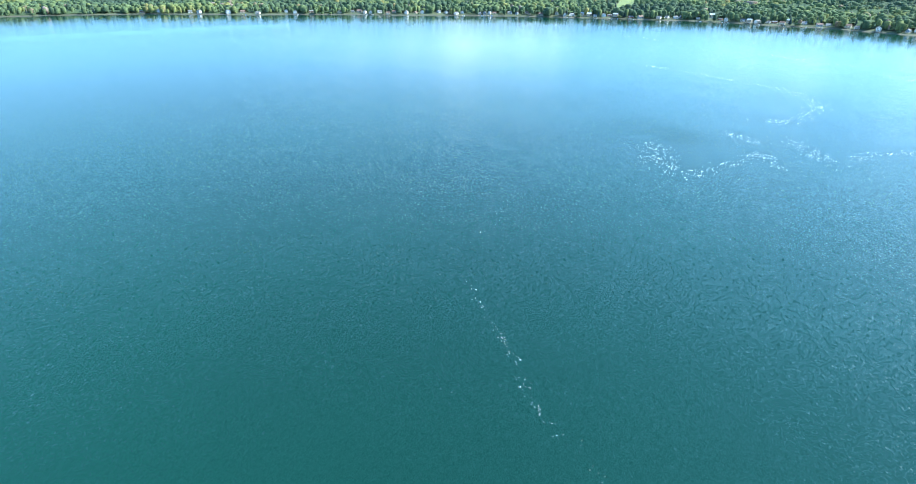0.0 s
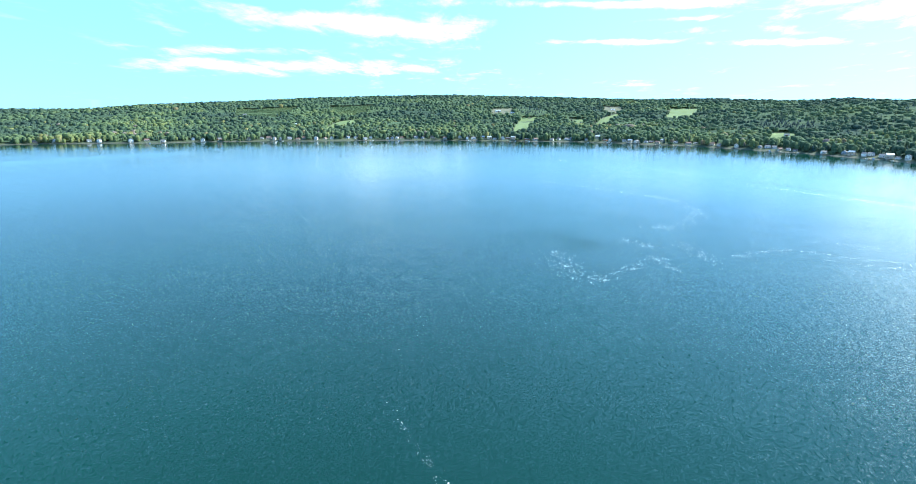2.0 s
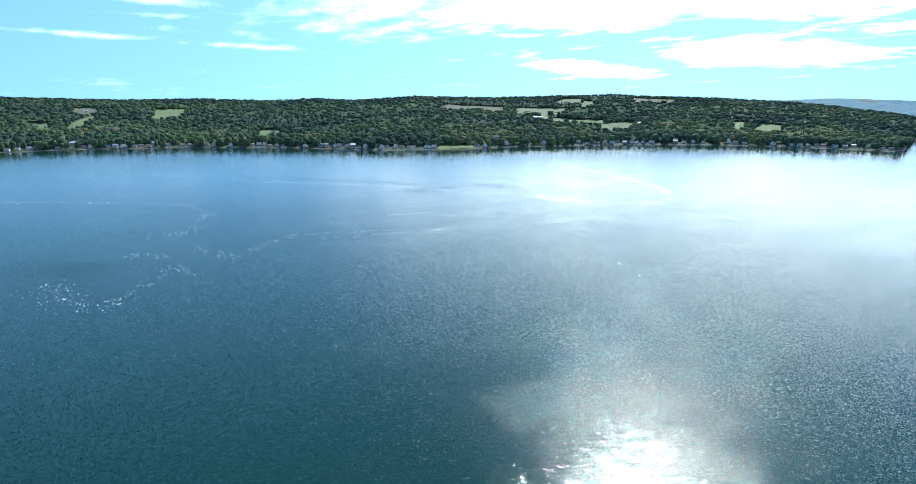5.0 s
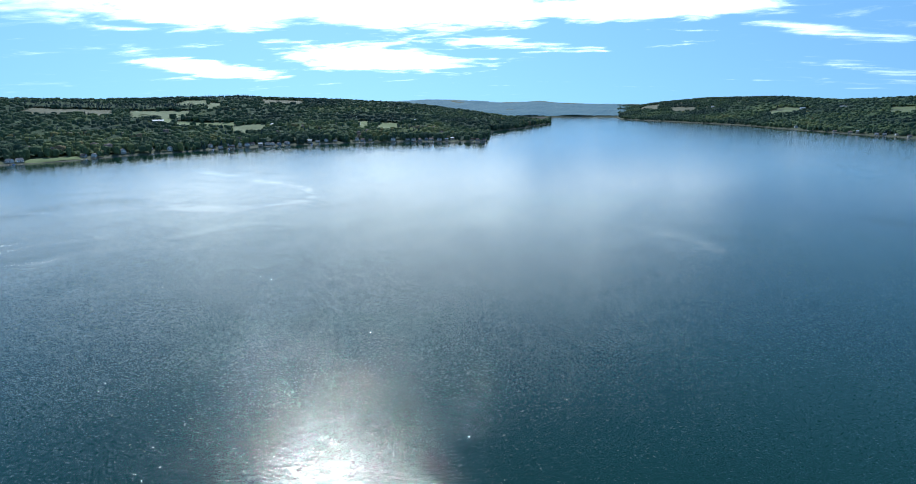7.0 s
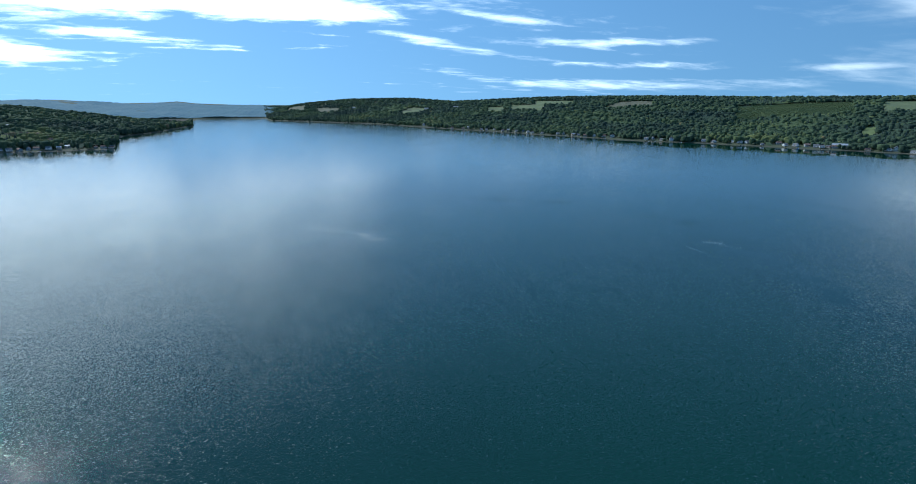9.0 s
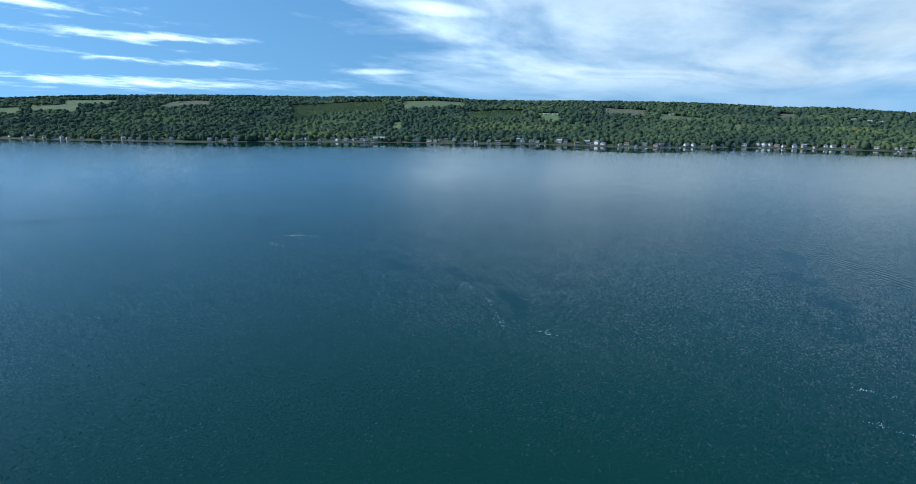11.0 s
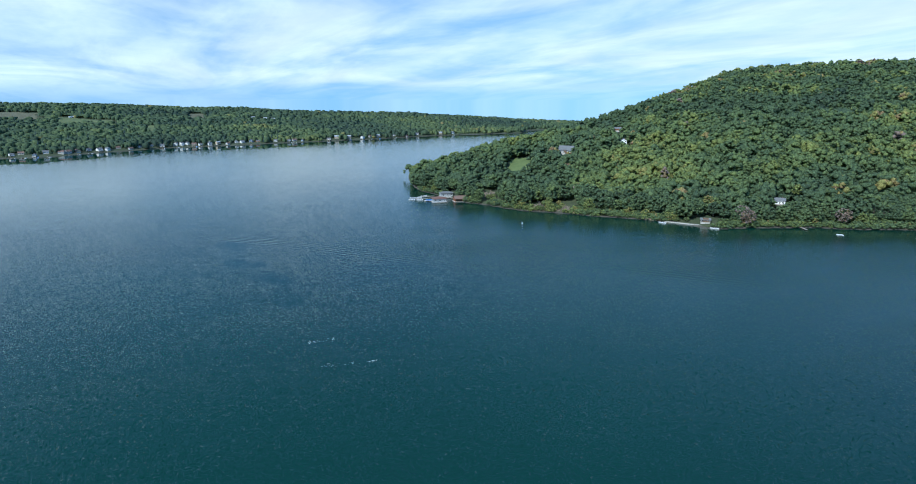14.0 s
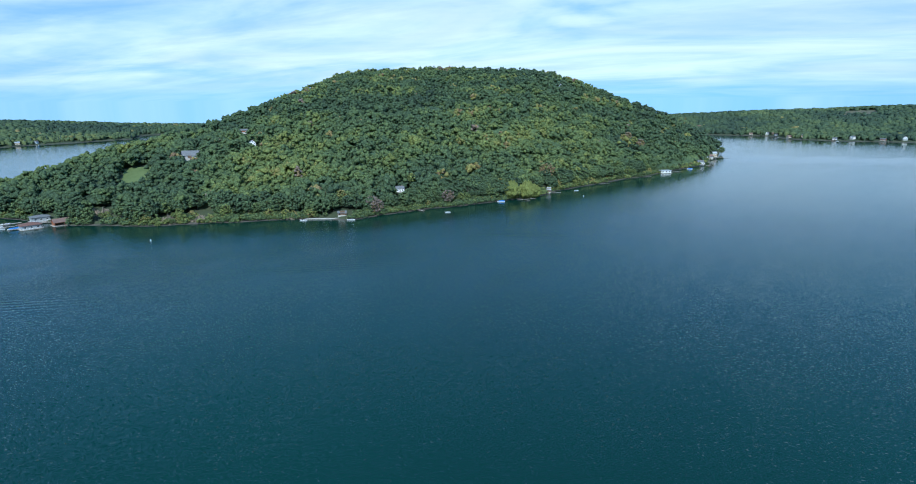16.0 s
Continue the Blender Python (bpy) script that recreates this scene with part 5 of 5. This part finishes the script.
def boathouse(at, w, d, h, peak, wall, roof, hip, open_front, label):
    """A boathouse standing in the water on piles: bay doors below, a flat or hipped roof above."""
    ob = thing("boathouse", at, label, "boathouse", "boathouses at the point")
    bm = bmesh.new()
    t = 0.2
    if open_front:
        box(-w / 2, -w / 2 + t, -d / 2, d / 2, 0.4, h, bm)
        box(w / 2 - t, w / 2, -d / 2, d / 2, 0.4, h, bm)
        box(-w / 2 + t, w / 2 - t, d / 2 - t, d / 2, 0.4, h, bm)
        box(-w / 2 + t, w / 2 - t, -d / 2, -d / 2 + t, h * 0.72, h, bm)
        box(-0.2, 0.2, -d / 2, -d / 2 + t, 0.4, h * 0.72, bm)
    else:
        box(-w / 2, w / 2, -d / 2, d / 2, 0.4, h, bm)
    part("wall", bm, wall, ob)
    part("roof", hip_roof(w, d, h, peak, 0.9) if hip else gable_roof(w, d, h, peak, 0.8, 0.25), roof, ob)
    if not hip:
        for s in (-1, 1):
            part("gable", solid([(s * (w / 2 - 0.1), -d / 2, h), (s * (w / 2 - 0.1), d / 2, h), (s * (w / 2 - 0.1), 0, h + peak - 0.05),
                                 (s * (w / 2 - 0.3), -d / 2, h), (s * (w / 2 - 0.3), d / 2, h), (s * (w / 2 - 0.3), 0, h + peak - 0.05)],
                                [(0, 1, 2), (3, 4, 5), (0, 1, 4, 3), (1, 2, 5, 4), (2, 0, 3, 5)]), wall, ob)
    part("deck", box(-w / 2 - 1.2, w / 2 + 1.2, -d / 2 - 1.2, d / 2 + 1.2, 0.15, 0.4), PLANK, ob)
    for x in (-w / 2, 0, w / 2):
        for y in (-d / 2, d / 2):
            part("pile", rod(bmesh.new(), (x, y, -4), (x, y, 0.3), 0.2, 0.2), BROWN, ob)
    if not open_front:
        for k in (-0.33, 0, 0.33):
            window(ob, k * w, -d / 2, h * 0.6, 1.4, 1.2, WHITE)
        window(ob, w / 2, 0, h * 0.6, 1.6, 1.2, WHITE, "side")
        bm = bmesh.new()
        for k in range(9):
            x = -w / 2 - 1.1 + k * (w + 2.2) / 8
            box(x - 0.05, x + 0.05, -d / 2 - 1.15, -d / 2 - 1.05, 0.4, 1.4, bm)
        box(-w / 2 - 1.1, w / 2 + 1.1, -d / 2 - 1.16, -d / 2 - 1.04, 1.4, 1.5, bm)
        part("railing", bm, WHITE, ob)
    return ob


boathouse(spot(203.3, 574, 0, 14, z=0), 14, 9, 3.6, 2.2, RED, SHINGLE, False, True, "red-brown open boathouse with a brown gable roof on piles")
boathouse(spot(201.05, 572, 0, 12, z=0), 13, 10, 3.6, 1.9, GREY, RUST_ROOF, True, False, "pale grey boathouse with a red-brown hipped roof on the water")
boathouse(spot(201.8, 600, 0.6, 12, z=0), 13, 9, 4.2, 1.6, GREY, SLATE, True, False, "grey boathouse with a dark hipped roof on the shore")
make_boat(8, CANVAS, "motor boat under a dark blue cover by the boathouse").matrix_basis = spot(199.95, 577, 0, 100, z=0)
for b0, r0, length, wide, turn in [(200.4, 590, 26, 3.0, 96), (202.3, 590, 16, 2.5, 100), (198.9, 601, 18, 3.0, 100), (199.3, 650, 16, 1.8, 70), (200.0, 640, 12, 1.8, 95), (199.6, 574, 12, 2.4, 97), (200.9, 585, 22, 2.6, 14), (198.7, 588, 16, 2.6, 98), (202.6, 578, 10, 2.2, 12)]:
    d = make_dock(length, wide, "pale plank dock at the point beside boathouses")
    d.matrix_basis = spot(b0, r0, 0, turn, z=0)
for b0, r0, turn in [(198.4, 594, 95), (199.0, 595, 80), (199.5, 606, 100), (198.3, 584, 92), (199.1, 582, 86)]:
    copy_thing(far_boat, spot(b0, r0, 0, turn, z=0))


def make_buoy(at, label="white mooring buoy floating on the water"):
    ob = thing("buoy", at, label, "buoy", "buoys")
    bm = bmesh.new()
    bmesh.ops.create_cone(bm, cap_ends=True, segments=12, radius1=0.55, radius2=0.32, depth=1.5, matrix=Matrix.Translation((0, 0, 0.5)))
    part("body", bm, WHITE, ob)
    part("band", rod(bmesh.new(), (0, 0, 0.55), (0, 0, 0.75), 0.52, 0.48, 12), BLUE, ob)
    part("ring", rod(bmesh.new(), (0, 0, 1.2), (0, 0, 1.5), 0.12, 0.12, 8), TIN, ob)
    return ob


make_buoy(spot(209.55, 468, 0, 0, z=0))
make_buoy(spot(251.2, 610, 0, 0, z=0))


def make_raft(at):
    ob = thing("swim_raft", at, "pale square swim raft floating off the shore", "raft", "rafts")
    bm = bmesh.new()
    for k in range(8):
        box(-2.4, 2.4, -2 + k * 0.5, -1.55 + k * 0.5, 0.45, 0.55, bm)
    part("deck", bm, WHITE, ob)
    for s in (-1, 1):
        part("float", rod(bmesh.new(), (s * 1.7, -1.9, 0.2), (s * 1.7, 1.9, 0.2), 0.32, 0.32, 10), GREY, ob)
    return ob


make_raft(spot(237.55, 511, 0, 20, z=0))
make_raft(spot(250.45, 648, 0, 10, z=0))

# shore lots: shed, docks, boats
make_barn(spot(226.9, 501, 0.2, 6), 7, 4.5, 2.3, 1.1, BROWN, SLATE, "small brown shore shed with a grey roof")
copy_thing(far_boat, spot(227.75, 489, 0, 80, z=0))
copy_thing(far_boat, spot(223.1, 497, 0, 60, z=0))
for b0, r0, length, turn in [(234.4, 528, 13, 30), (223.3, 503, 8, 10), (244.5, 582, 16, 62), (245.5, 588, 10, 70), (247.9, 630, 12, 80), (252.6, 708, 14, 75), (256.9, 790, 12, 60)]:
    make_dock(length, 1.8).matrix_basis = spot(b0, r0, 0, turn, z=0)
far_blue = make_boat(7.5, CANVAS, "pontoon boat under a bright blue canvas canopy")
far_blue.matrix_basis = spot(243.0, 567, 0, 95, z=0)
copy_thing(far_blue, spot(260.75, 893, 0, 95, z=0))
make_barn(spot(247.75, 629, 0.3, 5), 3.4, 3.4, 3.0, 1.8, WHITE, GREY, "small white gabled shore shed")
# houses among the trees
for b0, r0, k, label in [(232.75, 557, 0, "white cottage half hidden in the woods"), (219.0, 748, 1, "white gabled house high in the woods"),
                         (218.35, 835, 5, "tall brown wooden house on the wooded slope")]:
    h = copy_thing(HOUSES[k], spot(b0, r0, 5.0 if b0 < 230 else 4.0, 5))
    h.scale = (0.9, 0.9, 0.9)
    h["label"] = label
make_barn(spot(213.7, 733, 4.0, -15), 18, 13, 3.4, 4.8, GREY, SLATE, "large grey shingle roof of a house in the woods")
boathouse(spot(258.6, 838, 0, 25, z=0), 14, 9, 3.4, 1.0, WHITE, TIN, True, False, "white boathouse with a pale flat roof on the water")
for b0, r0, k in [(261.6, 950, 0), (262.3, 1040, 2), (262.6, 1075, 6)]:
    copy_thing(HOUSES[k], spot(b0, r0, 0.3, 30))
for b0, r0, length, turn in [(259.3, 855, 12, 70), (261.9, 950, 16, 60), (262.9, 1090, 24, 70)]:
    make_dock(length, 2.0).matrix_basis = spot(b0, r0, 0, turn, z=0)
make_barn(spot(248.4, 1170, 3.0, 0), 9, 6, 6, 2, GREY, TIN, "grey building on the upper bluff")

# ---------------------------------------------------------------- trees along the bluff's shore
WILLOW_LEAVES = foliage("willow_leaves", 1.2, [(0.0, (0.16, 0.20, 0.06)), (0.74, (0.27, 0.31, 0.095)), (1.0, (0.31, 0.33, 0.11))], 0, 0.5, 1.4)


def crown_mesh(seed, size, tall, clumps, tint, droop=0.0, thin=False):
    """A crown of many small uneven leaf clumps with gaps between them."""
    r = np.random.RandomState(seed)
    octa = np.array(OCTA)
    verts, faces, tone = [], [], []
    for c in range(clumps):
        a = r.uniform(0, math.tau)
        up = r.uniform(0.0, 1.0)
        reach = math.sqrt(max(1 - (up * 1.9 - 0.85) ** 2 * 0.85, 0.08))
        d = size * reach * r.uniform(0.5, 1.0)
        rad = size * r.uniform(0.15, 0.28) * (0.6 if thin else 1.0)
        centre = np.array([d * math.cos(a), d * math.sin(a), tall * (0.25 + 0.68 * up) - droop * d * 0.4])
        q = octa * r.uniform(0.6, 1.4, (6, 1)) * rad * np.array([1, 1, 0.85 + droop])
        w, lean = r.uniform(0, math.tau), r.uniform(-0.7, 0.7)
        turn = np.array(Euler((lean, 0, w)).to_matrix())
        faces += [tuple(k + len(verts) for k in f) for f in OCTA_FACES]
        verts += list(map(tuple, q @ turn.T + centre))
        tone += [tint + r.normal(0, 0.05)] * 6
    me = bpy.data.meshes.new("crown")
    me.from_pydata(verts, [], faces)
    me.attributes.new("tint", "FLOAT", "POINT").data.foreach_set("value", np.clip(np.array(tone, dtype=np.float32), 0, 1))
    me.materials.append(WILLOW_LEAVES if droop else LEAVES)
    me.polygons.foreach_set("use_smooth", [True] * len(faces))
    return me


def make_tree(seed, size, tall, clumps, tint, label, droop=0.0, thin=False, category="tree"):
    ob = thing(category, Matrix.Identity(4), label, category, "trees along the bluff shore")
    r = random.Random(seed)
    bm = rod(bmesh.new(), (0, 0, -1.5), (r.uniform(-0.3, 0.3), r.uniform(-0.3, 0.3), tall * 0.45), size * 0.075, size * 0.05, 8)
    rod(bm, (0, 0, tall * 0.44), (0.2, 0.1, tall * 0.85), size * 0.05, size * 0.015)
    part("trunk", bm, BARK, ob)
    for k in range(3):
        a = k * math.tau / 3 + r.uniform(-0.4, 0.4)
        z0 = tall * r.uniform(0.3, 0.55)
        part("limb", rod(bmesh.new(), (0, 0, z0), (math.cos(a) * size * 0.7, math.sin(a) * size * 0.7, z0 + tall * 0.25), size * 0.035, size * 0.012, 5), BARK, ob)
    crown = new("crown", crown_mesh(seed, size, tall, clumps, tint, droop, thin))
    crown.parent = ob
    return ob


TREES = [make_tree(201, 6.2, 15.5, 120, 0.28, "tall dark green broadleaf tree on the bluff shore"),
         make_tree(202, 5.2, 13.0, 105, 0.42, "green broadleaf tree on the bluff shore"),
         make_tree(203, 7.0, 14.5, 135, 0.36, "wide green broadleaf tree above the water"),
         make_tree(204, 4.6, 11.0, 95, 0.60, "bright green broadleaf tree above the water"),
         make_tree(205, 3.8, 8.5, 80, 0.72, "yellow-green young tree at the water's edge"),
         make_tree(206, 2.8, 4.6, 60, 0.50, "low green shrub overhanging the water", category="shrub"),
         make_tree(207, 2.5, 4.0, 55, 0.78, "low yellowing shrub at the water's edge", category="shrub")]
WILLOW = make_tree(210, 9.4, 16.5, 420, 0.74, "rounded yellow-green willow drooping over the water", droop=0.7, category="willow")
BARE = make_tree(211, 5.4, 13.0, 120, 1.0, "thin greyish pink half-bare tree", thin=True)
GOLD = make_tree(212, 4.5, 11.0, 100, 0.80, "golden yellow autumn tree on the bluff")


def plant():
    rng = np.random.RandomState(93)
    placed, seen, spots = 0, set(), []
    tries = 0
    while placed < 285 and tries < 9000:
        tries += 1
        bb = rng.uniform(198.4, 257.5)
        s = abs(rng.normal(0, 18)) + 1.5
        if s > 40:
            continue
        r = float(along(bb, BLUFF_SHORE, 1)) + s
        x, y = polar(bb, r)
        if in_clearing(np.array(x), np.array(y), 1.5) or float(ground_height(x, y)) < 0.3:
            continue
        near = 3.2 if s < 6 else 5.4
        if any((x - a) ** 2 + (y - c) ** 2 < near ** 2 for a, c in spots):
            continue
        if s < 6:
            k = int(rng.choice([3, 4, 5, 6], p=[0.12, 0.18, 0.45, 0.25]))
        else:
            k = int(rng.choice([0, 1, 2, 3, 4], p=[0.32, 0.26, 0.24, 0.11, 0.07]))
        spots.append((x, y))
        at = spot(bb, r, 0, rng.uniform(0, 360)) @ Matrix.Scale(rng.uniform(0.85, 1.15), 4)
        if k in seen:
            copy_thing(TREES[k], at).scale = [at.to_scale()[0]] * 3
        else:
            TREES[k].matrix_basis = at
            seen.add(k)
        placed += 1
    return spots


plant()
WILLOW.matrix_basis = spot(244.0, 584, 0, 0)
copy_thing(WILLOW, spot(245.6, 594, 0, 140))
copy_thing(WILLOW, spot(246.2, 598, 0, 70)).scale = (0.8, 0.8, 0.8)
BARE.matrix_basis = spot(237.6, 541, 1.5, 0) @ Matrix.Scale(1.15, 4)
BARE.scale = (1.15, 1.15, 1.15)
for b0, r0 in ((247.5, 652), (230.4, 504), (229.9, 508)):
    bare = copy_thing(BARE, spot(b0, r0, 4 if b0 > 247 else 1, b0 * 7))
    if b0 > 247:
        bare.scale = (1.75, 1.75, 1.45)
GOLD.matrix_basis = spot(234.0, 572, 6, 0)
for b0, r0 in ((254.6, 900), (255.0, 925), (255.6, 905), (256.2, 900), (219.8, 770), (227.0, 520)):
    gold = copy_thing(GOLD, spot(b0, r0, 5, b0 * 9))
    if b0 > 250:
        gold.scale = (1.35, 1.35, 1.35)


# shrubs that break up the bare banks
shrubs = np.random.RandomState(94)
for b0, b1, r0, r1, count in ((205.3, 207.0, 572, 600, 4), (210.3, 212.0, 525, 545, 4), (212.7, 214.5, 524, 544, 4), (219.5, 223.8, 508, 516, 6), (240.0, 242.5, 558, 576, 4)):
    for k in range(count):
        bb = shrubs.uniform(b0, b1)
        copy_thing(TREES[5 if shrubs.uniform() < 0.55 else 6], spot(bb, float(along(bb, BLUFF_SHORE, 1)) + shrubs.uniform(2, r1 - r0), 0.2, shrubs.uniform(0, 360)))
# shore trees of the tip that lean out beyond the docks
for b0, r0, k in ((198.5, 690, 3), (198.8, 672, 2), (199.2, 665, 0), (263.3, 1150, 1)):
    copy_thing(TREES[k], spot(b0, r0, 0, b0 * 3, z=0.5))


# ---------------------------------------------------------------- foam, flotsam and painted glint lines on the water
def fleck_line(points, count, spread, size, seed, label):
    """Small white flecks, for foam and for painted sun glints, scattered along a line; points: bearing, distance."""
    rng = np.random.RandomState(seed)
    xy = np.array([polar(b0, r0) for b0, r0 in points])
    step = np.hypot(*np.diff(xy, axis=0).T)
    at = np.concatenate([[0], np.cumsum(step)])
    verts, faces = [], []
    count = int(count * 1.7)
    clump = np.sort(rng.uniform(0, at[-1], count // 3))
    for k in range(count):
        q = clump[rng.randint(len(clump))] + rng.normal(0, at[-1] * 0.03)
        q = min(max(q, 0), at[-1])
        x, y = np.interp(q, at, xy[:, 0]) + rng.normal(0, spread), np.interp(q, at, xy[:, 1]) + rng.normal(0, spread)
        n, sz = len(verts), size * 0.42 * rng.gamma(2.0, 0.5)
        a = rng.uniform(0, math.tau)
        for j in range(5):
            rr = sz * rng.uniform(0.5, 1.0)
            verts.append((x + rr * math.cos(a + j * math.tau / 5), y + rr * math.sin(a + j * math.tau / 5), 0.03))
        verts.append((x, y, 0.09))
        faces += [(n + j, n + (j + 1) % 5, n + 5) for j in range(5)]
    ob = mesh_from("foam", verts, faces, FOAM_GLINT)
    return tagged(ob, label, "foam", kind="stuff")


fleck_line([(-15.8, 178), (-13.3, 155), (-9.6, 134), (-7.9, 118), (-5.0, 109), (-1.3, 102), (3.2, 94)], 120, 1.0, 0.22, 300, "white flecks for foam and painted sun glints in a line on the water")
fleck_line([(-13.9, 207), (-12.4, 231), (-11.6, 260)], 25, 2, 0.2, 301, "white flecks for foam and painted sun glints in a line on the water")
fleck_line([(2.2, 383), (2.8, 360), (3.7, 339), (6.2, 321)], 260, 6, 0.38, 302, "white flecks for foam and painted sun glints in a line on the water")
fleck_line([(6.2, 323), (8.6, 340), (10.4, 361), (11.6, 384), (14.0, 356)], 170, 3, 0.42, 303, "white flecks for foam and painted sun glints in a line on the water")
fleck_line([(8.0, 427), (10.4, 418), (11.9, 407)], 70, 3, 0.4, 304, "white flecks for foam and painted sun glints in a line on the water")
fleck_line([(10.6, 484), (12.7, 478), (14.5, 506), (15.3, 560), (13.8, 611), (12.4, 629)], 260, 5, 0.55, 305, "white flecks for foam and painted sun glints in a line on the water")
fleck_line([(12.4, 629), (9.7, 647), (6.2, 678), (0.3, 733)], 150, 3, 0.5, 306, "white flecks for foam and painted sun glints in a line on the water")
fleck_line([(13.9, 431), (15.7, 405), (17.5, 383)], 120, 4, 0.45, 307, "white flecks for foam and painted sun glints in a line on the water")
fleck_line([(19.2, 405), (20.1, 421), (23.1, 443), (26.9, 441), (30.4, 443), (34.8, 447), (38.4, 442)], 260, 2.5, 0.4, 308, "white flecks for foam and painted sun glints in a line on the water")
fleck_line([(24.6, 477), (28.8, 482), (32.3, 505), (36.0, 513)], 100, 3, 0.45, 309, "white flecks for foam and painted sun glints in a line on the water")
fleck_line([(18.3, 781), (22.2, 748), (27.5, 709), (31.9, 695)], 180, 6, 0.6, 310, "white flecks for foam and painted sun glints in a line on the water")
fleck_line([(10.2, 907), (13.7, 850), (17.7, 832)], 80, 5, 0.6, 311, "white flecks for foam and painted sun glints in a line on the water")
fleck_line([(-2.0, 1073), (0.3, 1045), (2.9, 979)], 50, 4, 0.7, 312, "white flecks for foam and painted sun glints in a line on the water")
fleck_line([(45.2, 1058), (48.8, 983), (52.6, 842)], 160, 5, 0.7, 313, "white flecks for foam and painted sun glints in a line on the water")
fleck_line([(55.4, 785), (57.6, 732), (59.9, 641)], 140, 3, 0.6, 314, "white flecks for foam and painted sun glints in a line on the water")
fleck_line([(47.5, 626), (53.0, 590), (58.7, 585), (62.3, 566), (67.0, 529)], 320, 4, 0.5, 315, "white flecks for foam and painted sun glints in a line on the water")
fleck_line([(26.9, 721), (30.7, 696), (34.8, 678), (40.8, 620)], 120, 4, 0.5, 316, "white flecks for foam and painted sun glints in a line on the water")
fleck_line([(26.6, 467), (30.9, 474), (36.7, 496), (40.6, 501), (46.8, 524)], 160, 2.5, 0.35, 317, "white flecks for foam and painted sun glints in a line on the water")
fleck_line([(26.0, 425), (28.3, 424), (32.0, 431), (35.1, 438)], 120, 2, 0.32, 318, "white flecks for foam and painted sun glints in a line on the water")
fleck_line([(150.3, 305), (152.3, 283), (152.8, 274), (154.4, 242)], 60, 1.2, 0.28, 319, "white flecks for foam and painted sun glints in a line on the water")
fleck_line([(156.9, 246), (159.3, 236), (160.5, 234)], 30, 1, 0.22, 320, "white flecks for foam and painted sun glints in a line on the water")
fleck_line([(132.4, 442), (134.5, 431)], 40, 2.5, 0.4, 321, "white flecks for foam and painted sun glints in a line on the water")
fleck_line([(187.0, 234), (189.8, 235)], 30, 1, 0.22, 322, "white flecks for foam and painted sun glints in a line on the water")
fleck_line([(188.4, 210), (191.8, 209), (195.5, 211)], 60, 0.9, 0.2, 323, "white flecks for foam and painted sun glints in a line on the water")
fleck_line([(130.5, 420), (132.1, 407)], 20, 1.5, 0.3, 324, "white flecks for foam and painted sun glints in a line on the water")
